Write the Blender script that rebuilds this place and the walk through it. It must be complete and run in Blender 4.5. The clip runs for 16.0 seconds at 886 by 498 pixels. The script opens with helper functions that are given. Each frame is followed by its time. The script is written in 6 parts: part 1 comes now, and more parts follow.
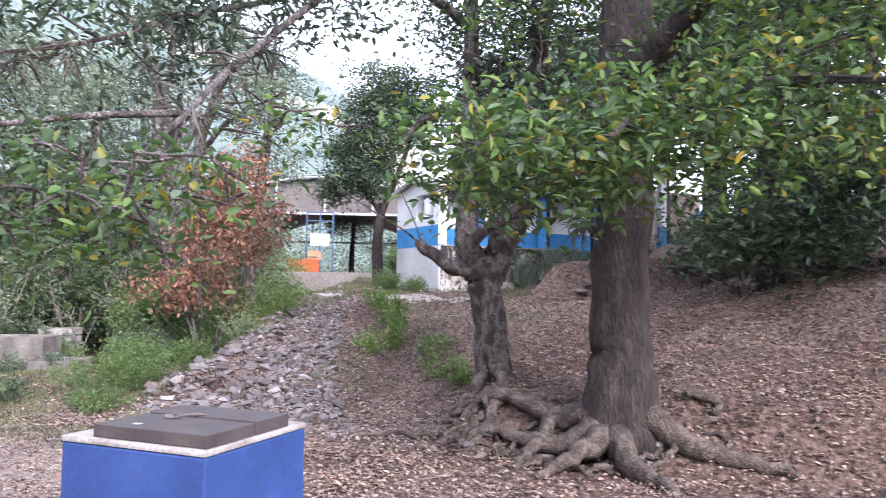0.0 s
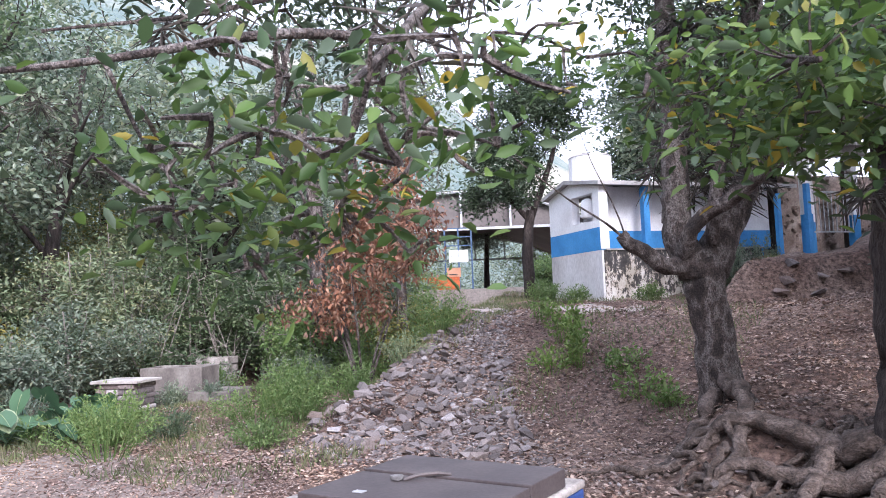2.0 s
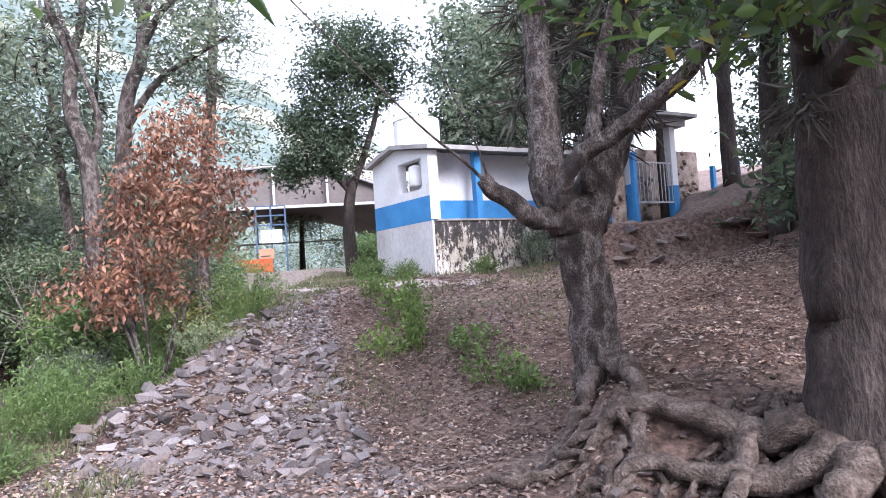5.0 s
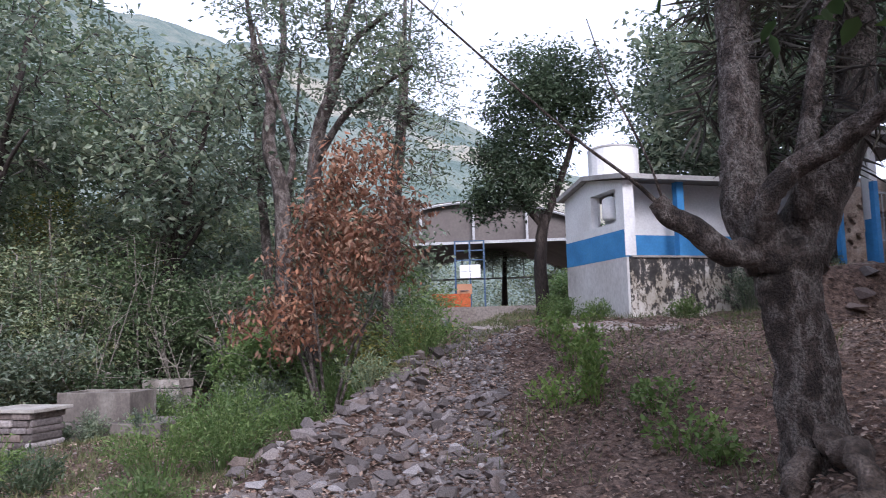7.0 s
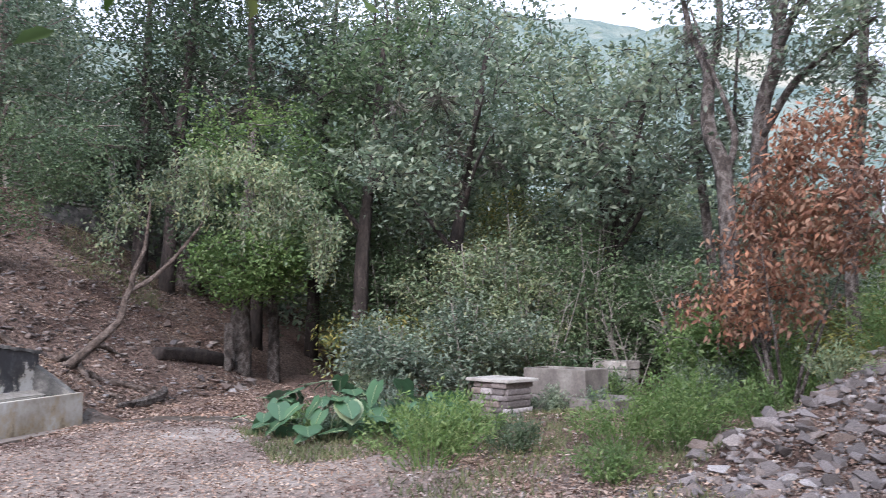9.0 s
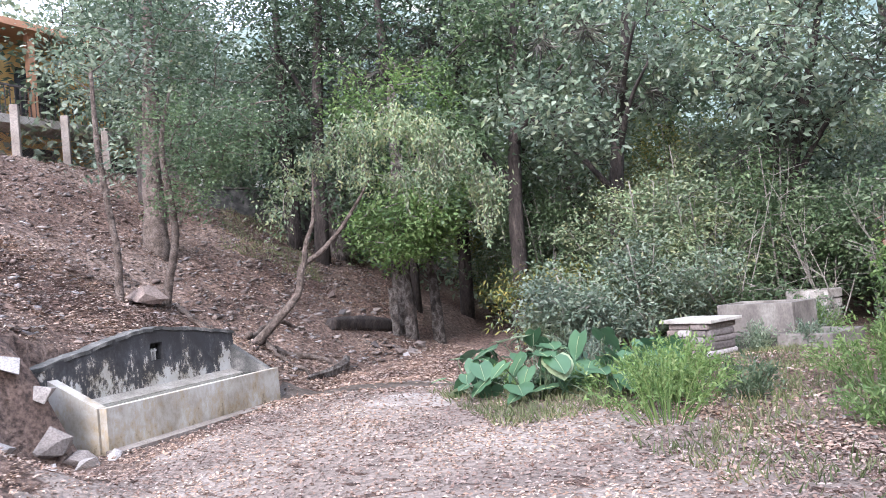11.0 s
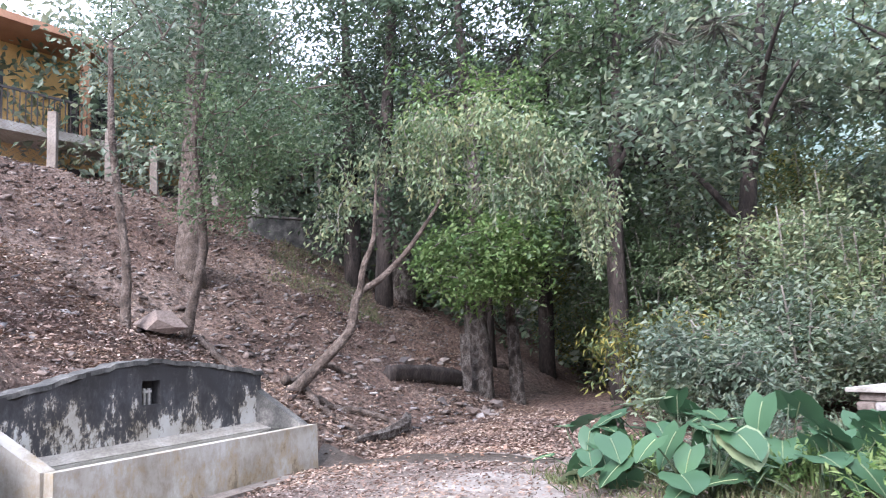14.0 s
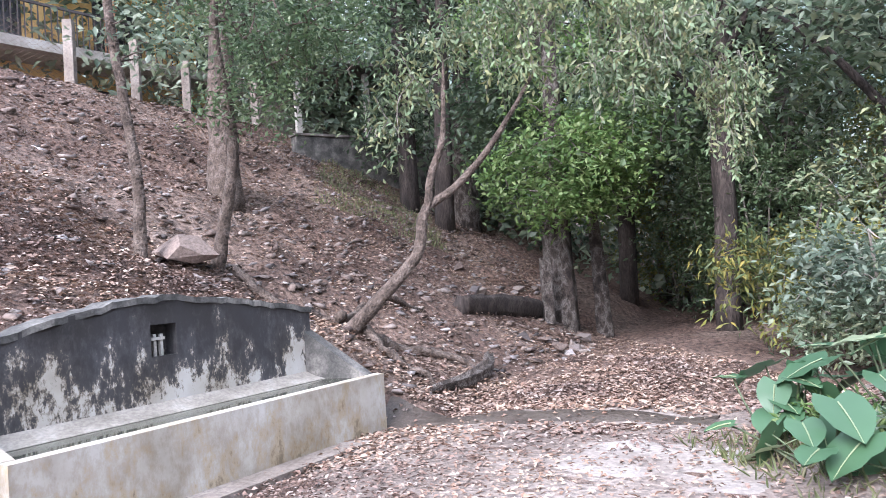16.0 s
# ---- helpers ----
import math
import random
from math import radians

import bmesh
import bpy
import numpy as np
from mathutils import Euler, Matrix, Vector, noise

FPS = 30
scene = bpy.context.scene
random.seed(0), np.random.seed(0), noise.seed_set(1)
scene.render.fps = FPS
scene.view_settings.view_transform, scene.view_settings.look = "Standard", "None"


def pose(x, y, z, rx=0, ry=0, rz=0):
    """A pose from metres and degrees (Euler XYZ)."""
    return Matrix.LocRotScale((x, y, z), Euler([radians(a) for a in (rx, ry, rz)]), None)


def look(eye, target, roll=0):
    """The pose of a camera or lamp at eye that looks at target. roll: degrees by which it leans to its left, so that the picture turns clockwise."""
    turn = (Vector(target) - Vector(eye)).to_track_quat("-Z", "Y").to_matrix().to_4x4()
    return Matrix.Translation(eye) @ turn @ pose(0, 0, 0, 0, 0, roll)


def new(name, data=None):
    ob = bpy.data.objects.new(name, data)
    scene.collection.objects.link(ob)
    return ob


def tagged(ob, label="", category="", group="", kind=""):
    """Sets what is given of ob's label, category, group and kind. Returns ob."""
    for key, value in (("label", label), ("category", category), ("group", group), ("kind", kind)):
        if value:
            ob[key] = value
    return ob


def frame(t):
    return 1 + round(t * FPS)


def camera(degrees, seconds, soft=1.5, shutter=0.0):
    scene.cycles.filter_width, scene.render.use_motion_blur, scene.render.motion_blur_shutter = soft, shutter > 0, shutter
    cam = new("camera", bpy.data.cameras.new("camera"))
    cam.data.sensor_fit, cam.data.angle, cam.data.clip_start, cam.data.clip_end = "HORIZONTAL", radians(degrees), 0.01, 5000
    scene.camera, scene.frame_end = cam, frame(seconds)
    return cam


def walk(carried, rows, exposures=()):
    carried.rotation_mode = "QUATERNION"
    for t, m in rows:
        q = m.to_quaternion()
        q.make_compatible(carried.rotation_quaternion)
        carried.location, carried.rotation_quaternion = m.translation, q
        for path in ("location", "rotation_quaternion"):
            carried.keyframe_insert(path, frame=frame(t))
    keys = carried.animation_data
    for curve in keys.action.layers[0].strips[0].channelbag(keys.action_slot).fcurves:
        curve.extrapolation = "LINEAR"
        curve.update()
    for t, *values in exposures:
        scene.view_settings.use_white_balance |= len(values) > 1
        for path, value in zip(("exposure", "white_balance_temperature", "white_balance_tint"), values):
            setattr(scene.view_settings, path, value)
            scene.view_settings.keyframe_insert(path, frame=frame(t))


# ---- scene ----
cam = camera(61.1, 16.0, soft=0.55, shutter=0.2)
METRES, EYE, TURN = 11.1, 1.5, 22.3
ROWS = [
    (0.0, 0.0, 0.0, 0.0, -0.04, 2.97, -0.69),
    (0.5, -0.013, 0.0321, -0.0013, 6.73, 4.43, -0.27),
    (1.0, -0.0266, 0.0637, -0.0023, 8.53, 4.63, 0.68),
    (1.5, -0.0462, 0.0957, -0.0055, 9.38, 4.49, 1.46),
    (2.0, -0.0733, 0.1215, -0.008, 9.7, 4.42, 2.16),
    (2.5, -0.0936, 0.1484, -0.0116, 9.36, 3.76, 3.06),
    (3.0, -0.1104, 0.1749, -0.0132, 8.66, 3.1, 3.34),
    (3.5, -0.1205, 0.201, -0.0145, 2.96, 2.68, 3.74),
    (4.0, -0.1178, 0.2292, -0.0187, -3.2, 2.3, 4.09),
    (4.2, -0.1175, 0.2395, -0.0195, -4.68, 2.35, 3.92),
    (6.3, -0.0698, 0.3583, -0.0205, 2.46, 3.96, 3.1),
    (6.5, -0.0688, 0.3628, -0.0198, 5.14, 4.21, 2.75),
    (7.0, -0.0635, 0.3721, -0.0186, 11.47, 6.13, 1.42),
    (7.5, -0.0601, 0.3738, -0.0187, 14.94, 6.65, 0.26),
    (8.0, -0.0612, 0.3742, -0.0193, 19.89, 6.91, -0.73),
    (8.5, -0.0677, 0.3705, -0.0211, 34.48, 6.36, -2.4),
    (9.0, -0.0775, 0.3514, -0.0223, 43.34, 5.57, 0.12),
    (9.5, -0.0887, 0.3313, -0.0218, 53.32, 3.91, 0.5),
    (9.7, -0.0936, 0.3258, -0.0225, 57.15, 3.85, 0.53),
    (11.8, -0.2322, 0.3544, -0.023, 49.97, 1.39, 7.4),
    (12.0, -0.2486, 0.3598, -0.0229, 49.03, 1.04, 6.38),
    (12.5, -0.2808, 0.3776, -0.0228, 47.66, 0.68, 5.46),
    (13.0, -0.3164, 0.4007, -0.0366, 48.81, 1.7, 3.39),
    (13.5, -0.3542, 0.4253, -0.044, 52.31, 8.17, 3.11),
    (14.0, -0.3892, 0.4512, -0.0443, 57.51, 7.51, 2.87),
    (14.5, -0.4281, 0.4695, -0.0453, 60.59, 4.28, 2.38),
    (15.0, -0.4682, 0.4873, -0.0444, 61.6, 3.4, 2.99),
    (15.5, -0.5135, 0.5059, -0.0447, 62.0, 2.64, 3.49),
    (16.0, -0.5612, 0.5159, -0.0446, 61.35, 2.38, 4.1),
]
EXPOSURES = [(t, stops, 5950 if t < 11 else 5850, 23 if t < 8.2 else 18) for t, stops in [(0.0, 1.47), (0.5, 1.1), (1.5, 1.1), (2.5, 1.5), (3.5, 1.85), (4.2, 1.75), (6.5, 0.7), (7.1, 0.45), (8.0, 0.4), (8.5, 0.65), (9.0, 0.9), (9.7, 1.5), (12.5, 1.55), (13.5, 1.48), (14.5, 1.5), (16.0, 1.66)]]
walk(cam, [(t, pose(0, 0, EYE, 0, 0, TURN) @ pose(METRES * x, METRES * y, METRES * z, 90 + pitch, roll, yaw)) for t, x, y, z, yaw, pitch, roll in ROWS], EXPOSURES)

# world: a bright, thinly overcast sky and a wide soft sun
world = bpy.data.worlds.new("overcast_sky")
scene.world = world
world.use_nodes = True
wn, wl = world.node_tree.nodes, world.node_tree.links
wn.clear()
sky = wn.new("ShaderNodeTexSky")
sky.sky_type, sky.sun_disc = "NISHITA", False
sky.sun_elevation, sky.sun_rotation = radians(33), radians(129)
sky.dust_density, sky.air_density = 4.0, 1.0
cloud = wn.new("ShaderNodeMix")
cloud.data_type = "RGBA"
cloud.inputs[0].default_value = 0.75
cloud.inputs[7].default_value = (10.2, 11.2, 12.6, 1)
back = wn.new("ShaderNodeBackground")
back.inputs[1].default_value = 0.115
wout = wn.new("ShaderNodeOutputWorld")
wl.new(sky.outputs[0], cloud.inputs[6])
wl.new(cloud.outputs[2], back.inputs[0])
wl.new(back.outputs[0], wout.inputs[0])
sun = new("sun", bpy.data.lights.new("sun", "SUN"))
sun.data.energy, sun.data.angle, sun.data.color = 2.75, radians(30), (1.0, 0.97, 0.93)
sun.matrix_world = look((0, 0, 30), (-8, 6.5, 30 - 6.7))


# ---- materials ----
def material(name, rough=0.8, metal=0.0):
    m = bpy.data.materials.new(name)
    m.use_nodes = True
    n = m.node_tree.nodes
    b = n["Principled BSDF"]
    b.inputs["Roughness"].default_value, b.inputs["Metallic"].default_value = rough, metal
    return m, n, m.node_tree.links, b


def ramp(n, l, fac, stops):
    r = n.new("ShaderNodeValToRGB")
    e = r.color_ramp.elements
    while len(e) < len(stops):
        e.new(0.5)
    for k, (p, c) in enumerate(stops):
        e[k].position, e[k].color = p, (*c, 1)
    l.new(fac, r.inputs[0])
    return r.outputs[0]


def noise_tex(n, l, scale, detail=4, stretch=None, rough=0.55, coord="Object", offset=0.0):
    c = n.new("ShaderNodeTexCoord")
    t = n.new("ShaderNodeTexNoise")
    t.inputs["Scale"].default_value, t.inputs["Detail"].default_value, t.inputs["Roughness"].default_value = scale, detail, rough
    mp = n.new("ShaderNodeMapping")
    mp.inputs["Location"].default_value = (offset, offset * 0.7, offset * 1.3)
    if stretch:
        mp.inputs["Scale"].default_value = stretch
    l.new(c.outputs[coord], mp.inputs[0])
    l.new(mp.outputs[0], t.inputs["Vector"])
    return t.outputs["Fac"]


def mix(n, l, fac, a, b, kind="MIX"):
    x = n.new("ShaderNodeMix")
    x.data_type, x.blend_type = "RGBA", kind
    for sock, v in ((0, fac), (6, a), (7, b)):
        if isinstance(v, (int, float)):
            x.inputs[sock].default_value = v
        elif isinstance(v, tuple):
            x.inputs[sock].default_value = (*v, 1)
        else:
            l.new(v, x.inputs[sock])
    return x.outputs[2]


def bump(n, l, b, height, strength=0.4, dist=0.02):
    k = n.new("ShaderNodeBump")
    k.inputs["Strength"].default_value, k.inputs["Distance"].default_value = strength, dist
    l.new(height, k.inputs["Height"])
    l.new(k.outputs[0], b.inputs["Normal"])


def rough_surface(name, stops, scale=6, fine=40, rough=0.85, strength=0.5, dist=0.02, stretch=None, dark=0.6):
    """Two scales of noise: broad colour change and fine grain with relief."""
    m, n, l, b = material(name, rough)
    big, small = noise_tex(n, l, scale, 5, stretch), noise_tex(n, l, fine, 3, stretch, 0.6, offset=3.0)
    c = ramp(n, l, big, stops)
    g = ramp(n, l, small, [(0.34, (dark, dark, dark)), (0.64, (1.0, 1.0, 1.0))])
    l.new(mix(n, l, 1.0, c, g, "MULTIPLY"), b.inputs["Base Color"])
    bump(n, l, b, small, strength, dist)
    return m


def stone_material(name, stops):
    """Broken stone: each piece its own tone, with grain and relief."""
    m, n, l, b = material(name, 0.9)
    g, o, add, frac = n.new("ShaderNodeNewGeometry"), n.new("ShaderNodeObjectInfo"), n.new("ShaderNodeMath"), n.new("ShaderNodeMath")
    l.new(g.outputs["Random Per Island"], add.inputs[0])
    l.new(o.outputs["Random"], add.inputs[1])
    frac.operation = "FRACT"
    l.new(add.outputs[0], frac.inputs[0])
    small = noise_tex(n, l, 24, 4, None, 0.65)
    grain = ramp(n, l, small, [(0.34, (0.5, 0.5, 0.5)), (0.64, (1.0, 1.0, 1.0))])
    l.new(mix(n, l, 1.0, ramp(n, l, frac.outputs[0], stops), grain, "MULTIPLY"), b.inputs["Base Color"])
    bump(n, l, b, small, 0.7, 0.015)
    return m


def leaf_material(name, colours, rough=0.55, thin=0.35):
    """Leaves: each island its own tone, some light through the blade."""
    m, n, l, b = material(name, rough)
    g = n.new("ShaderNodeNewGeometry")
    c = ramp(n, l, g.outputs["Random Per Island"], [(k / max(1, len(colours) - 1), q) for k, q in enumerate(colours)])
    patch = ramp(n, l, noise_tex(n, l, 0.9, 2), [(0.35, (0.7, 0.72, 0.75)), (0.65, (1.12, 1.1, 1.0))])
    c = mix(n, l, 1.0, c, patch, "MULTIPLY")
    l.new(c, b.inputs["Base Color"])
    b.inputs["Specular IOR Level"].default_value = 0.35
    t = n.new("ShaderNodeBsdfTranslucent")
    l.new(c, t.inputs[0])
    s = n.new("ShaderNodeMixShader")
    s.inputs[0].default_value = thin
    l.new(b.outputs[0], s.inputs[1])
    l.new(t.outputs[0], s.inputs[2])
    l.new(s.outputs[0], n["Material Output"].inputs[0])
    return m


FOREST = leaf_material("forest_leaf", [(0.09, 0.133, 0.09), (0.15, 0.204, 0.138), (0.205, 0.26, 0.188), (0.28, 0.33, 0.256), (0.26, 0.283, 0.18)], 0.34, 0.42)
DARK_LEAF = leaf_material("dark_leaf", [(0.05, 0.08, 0.05), (0.085, 0.125, 0.075), (0.12, 0.16, 0.10)], 0.36, 0.4)
MID_LEAF = leaf_material("mid_green_leaf", [(0.07, 0.115, 0.06), (0.11, 0.17, 0.085), (0.15, 0.21, 0.11), (0.20, 0.25, 0.15)], 0.4, 0.42)
FRESH = leaf_material("fresh_leaf", [(0.09, 0.16, 0.05), (0.13, 0.215, 0.07), (0.18, 0.265, 0.095), (0.23, 0.29, 0.125)], 0.5, 0.42)
BROAD = leaf_material("broad_leaf", [(0.04, 0.085, 0.025), (0.06, 0.12, 0.03), (0.09, 0.17, 0.035), (0.13, 0.21, 0.045), (0.07, 0.13, 0.04), (0.10, 0.17, 0.04), (0.05, 0.10, 0.035), (0.14, 0.19, 0.12), (0.07, 0.12, 0.05), (0.045, 0.09, 0.03), (0.09, 0.15, 0.05), (0.12, 0.18, 0.05), (0.33, 0.25, 0.03)])
WEED = leaf_material("weed_leaf", [(0.11, 0.19, 0.05), (0.15, 0.245, 0.065), (0.20, 0.29, 0.085), (0.25, 0.32, 0.12)], 0.5, 0.42)
VINE = leaf_material("vine_leaf", [(0.13, 0.195, 0.10), (0.20, 0.27, 0.155), (0.27, 0.33, 0.21), (0.30, 0.30, 0.16), (0.14, 0.19, 0.12)])
RUST = leaf_material("dead_leaf", [(0.15, 0.068, 0.047), (0.25, 0.115, 0.075), (0.33, 0.16, 0.10), (0.22, 0.14, 0.10), (0.37, 0.225, 0.155)], 0.75, 0.25)
YELLOW = leaf_material("yellowing_leaf", [(0.12, 0.16, 0.05), (0.20, 0.21, 0.06), (0.30, 0.25, 0.07), (0.10, 0.14, 0.06), (0.13, 0.17, 0.09)])
MOSS = leaf_material("air_plant_leaf", [(0.06, 0.055, 0.052), (0.10, 0.09, 0.085), (0.15, 0.135, 0.115), (0.09, 0.095, 0.07)], 0.8, 0.15)
LITTER = leaf_material("fallen_leaf", [(0.16, 0.098, 0.078), (0.28, 0.185, 0.15), (0.42, 0.315, 0.26), (0.21, 0.128, 0.10), (0.49, 0.395, 0.34), (0.33, 0.22, 0.17), (0.12, 0.074, 0.058), (0.42, 0.34, 0.295)], 0.8, 0.1)
TARO = leaf_material("taro_leaf", [(0.042, 0.10, 0.06), (0.055, 0.125, 0.072), (0.08, 0.16, 0.08), (0.05, 0.115, 0.072)], 0.42, 0.22)
GRASS = leaf_material("grass_blade", [(0.11, 0.14, 0.06), (0.15, 0.18, 0.08), (0.20, 0.21, 0.11), (0.25, 0.23, 0.14)], 0.6, 0.3)

BARK = rough_surface("grey_bark", [(0.36, (0.05, 0.038, 0.032)), (0.46, (0.13, 0.10, 0.085)), (0.54, (0.30, 0.265, 0.24)), (0.60, (0.15, 0.115, 0.098)), (0.68, (0.07, 0.053, 0.045))], 6, 75, 0.9, 1.0, 0.05, (1, 1, 0.65), 0.22)
DARK_BARK = rough_surface("dark_bark", [(0.3, (0.025, 0.019, 0.016)), (0.55, (0.062, 0.047, 0.041)), (0.75, (0.125, 0.10, 0.087))], 6, 34, 0.92, 1.0, 0.04, (1, 1, 0.3), 0.4)
ROOT = rough_surface("brown_root_bark", [(0.32, (0.06, 0.043, 0.034)), (0.48, (0.135, 0.10, 0.08)), (0.62, (0.215, 0.17, 0.145)), (0.75, (0.10, 0.075, 0.06))], 8, 42, 0.92, 1.0, 0.04, None, 0.4)
PALE_TWIG = rough_surface("pale_twig", [(0.3, (0.16, 0.14, 0.12)), (0.7, (0.34, 0.31, 0.27))], 6, 30, 0.9, 0.4, 0.01)
STONE = stone_material("grey_stone", [(0.0, (0.10, 0.085, 0.08)), (0.3, (0.18, 0.155, 0.148)), (0.6, (0.27, 0.24, 0.235)), (0.85, (0.22, 0.17, 0.145)), (1.0, (0.46, 0.43, 0.42))])
CONCRETE = rough_surface("pale_concrete", [(0.3, (0.25, 0.225, 0.20)), (0.5, (0.37, 0.345, 0.31)), (0.7, (0.48, 0.455, 0.42))], 2.5, 45, 0.9, 0.3, 0.006, None, 0.75)
WHITEWASH = rough_surface("whitewash", [(0.3, (0.74, 0.73, 0.72)), (0.5, (0.84, 0.84, 0.84)), (0.75, (0.88, 0.88, 0.88))], 1.5, 25, 0.85, 0.2, 0.004, None, 0.88)
BLUE_PAINT = rough_surface("sky_blue_paint", [(0.3, (0.04, 0.22, 0.50)), (0.55, (0.055, 0.29, 0.62)), (0.75, (0.075, 0.33, 0.66))], 2, 25, 0.7, 0.2, 0.004, None, 0.85)
NAVY = rough_surface("navy_paint", [(0.25, (0.016, 0.042, 0.14)), (0.55, (0.025, 0.06, 0.20)), (0.8, (0.045, 0.085, 0.235))], 3, 35, 0.6, 0.25, 0.003, None, 0.8)
STEEL = rough_surface("dark_painted_steel", [(0.3, (0.045, 0.035, 0.035)), (0.6, (0.075, 0.06, 0.058)), (0.8, (0.11, 0.085, 0.075))], 4, 60, 0.6, 0.3, 0.002, None, 0.7)
OCHRE = rough_surface("ochre_plaster", [(0.3, (0.72, 0.45, 0.16)), (0.7, (0.80, 0.54, 0.22))], 1.5, 20, 0.85, 0.2, 0.004, None, 0.88)
TERRA = rough_surface("terracotta_plaster", [(0.3, (0.38, 0.19, 0.11)), (0.7, (0.48, 0.26, 0.16))], 1.5, 20, 0.85, 0.2, 0.004, None, 0.88)
ROOFING = rough_surface("dull_sheet_roof", [(0.3, (0.09, 0.075, 0.07)), (0.7, (0.15, 0.13, 0.12))], 0.6, 9, 0.7, 0.2, 0.01, None, 0.8)
GREEN_STEEL = rough_surface("green_painted_steel", [(0.3, (0.02, 0.22, 0.11)), (0.7, (0.035, 0.30, 0.16))], 3, 30, 0.5)
ORANGE = rough_surface("orange_red_paint", [(0.3, (0.42, 0.09, 0.025)), (0.7, (0.55, 0.13, 0.035))], 1.2, 12, 0.8)
GALV = rough_surface("galvanised_steel", [(0.3, (0.38, 0.39, 0.40)), (0.7, (0.55, 0.56, 0.57))], 3, 30, 0.5)
DARK = rough_surface("dark_interior", [(0.3, (0.03, 0.03, 0.035)), (0.7, (0.05, 0.05, 0.06))], 3, 30, 0.6)


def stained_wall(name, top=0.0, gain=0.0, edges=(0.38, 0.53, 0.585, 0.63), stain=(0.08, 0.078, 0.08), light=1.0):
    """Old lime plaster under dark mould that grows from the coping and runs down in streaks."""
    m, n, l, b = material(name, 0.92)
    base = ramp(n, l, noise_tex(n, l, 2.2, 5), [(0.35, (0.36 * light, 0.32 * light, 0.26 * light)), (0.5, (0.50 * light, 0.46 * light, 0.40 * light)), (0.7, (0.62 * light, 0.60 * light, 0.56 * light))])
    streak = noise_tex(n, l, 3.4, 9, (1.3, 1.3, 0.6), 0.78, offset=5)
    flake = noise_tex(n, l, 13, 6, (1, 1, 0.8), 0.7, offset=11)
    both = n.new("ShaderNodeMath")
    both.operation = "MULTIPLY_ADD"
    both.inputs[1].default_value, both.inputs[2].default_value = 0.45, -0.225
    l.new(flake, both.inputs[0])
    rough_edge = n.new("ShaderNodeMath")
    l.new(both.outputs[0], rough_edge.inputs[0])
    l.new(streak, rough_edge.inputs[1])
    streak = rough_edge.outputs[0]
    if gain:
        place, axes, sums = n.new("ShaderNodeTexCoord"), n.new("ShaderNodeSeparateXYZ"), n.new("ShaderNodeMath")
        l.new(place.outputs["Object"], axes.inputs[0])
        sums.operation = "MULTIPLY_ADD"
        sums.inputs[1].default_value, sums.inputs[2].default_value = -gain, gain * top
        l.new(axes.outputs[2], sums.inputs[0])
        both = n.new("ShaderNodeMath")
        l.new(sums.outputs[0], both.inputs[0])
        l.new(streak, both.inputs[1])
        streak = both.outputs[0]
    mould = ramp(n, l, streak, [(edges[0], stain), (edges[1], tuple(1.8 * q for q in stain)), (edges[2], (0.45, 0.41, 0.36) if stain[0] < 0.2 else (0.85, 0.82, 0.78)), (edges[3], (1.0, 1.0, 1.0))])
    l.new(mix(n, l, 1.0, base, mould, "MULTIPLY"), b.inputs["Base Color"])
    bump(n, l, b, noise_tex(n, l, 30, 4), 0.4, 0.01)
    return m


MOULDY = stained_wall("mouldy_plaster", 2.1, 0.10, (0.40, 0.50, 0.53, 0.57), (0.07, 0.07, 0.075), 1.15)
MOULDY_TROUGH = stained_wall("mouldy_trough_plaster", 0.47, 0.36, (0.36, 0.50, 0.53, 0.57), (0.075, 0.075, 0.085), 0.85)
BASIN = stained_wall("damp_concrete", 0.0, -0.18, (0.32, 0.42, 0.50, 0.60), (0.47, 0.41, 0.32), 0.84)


def ground_material():
    m, n, l, b = material("leaf_strewn_earth", 0.95)
    soil = ramp(n, l, noise_tex(n, l, 0.45, 4), [(0.35, (0.13, 0.08, 0.062)), (0.5, (0.205, 0.138, 0.11)), (0.65, (0.28, 0.21, 0.175))])
    grit = ramp(n, l, noise_tex(n, l, 14, 6, None, 0.7), [(0.36, (0.22, 0.20, 0.19)), (0.5, (0.75, 0.72, 0.70)), (0.64, (1.35, 1.33, 1.30))])
    l.new(mix(n, l, 1.0, soil, grit, "MULTIPLY"), b.inputs["Base Color"])
    bump(n, l, b, noise_tex(n, l, 16, 6, None, 0.72), 1.0, 0.08)
    return m


EARTH = ground_material()
PALE_EARTH = rough_surface("pale_packed_earth", [(0.3, (0.32, 0.27, 0.235)), (0.7, (0.44, 0.39, 0.35))], 0.8, 16, 0.95, 0.5, 0.02)


def hill_material():
    m, n, l, b = material("haze_tinted_wooded_slope", 0.95)
    # the blue of distant haze is mixed into these woodland colours
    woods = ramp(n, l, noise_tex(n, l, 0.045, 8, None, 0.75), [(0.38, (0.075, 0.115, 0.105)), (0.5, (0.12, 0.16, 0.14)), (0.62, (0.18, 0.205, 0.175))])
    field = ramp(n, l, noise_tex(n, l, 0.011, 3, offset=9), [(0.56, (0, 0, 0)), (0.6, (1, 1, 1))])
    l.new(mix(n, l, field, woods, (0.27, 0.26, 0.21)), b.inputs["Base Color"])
    bump(n, l, b, noise_tex(n, l, 0.2, 6), 0.8, 3.0)
    return m


HILL = hill_material()


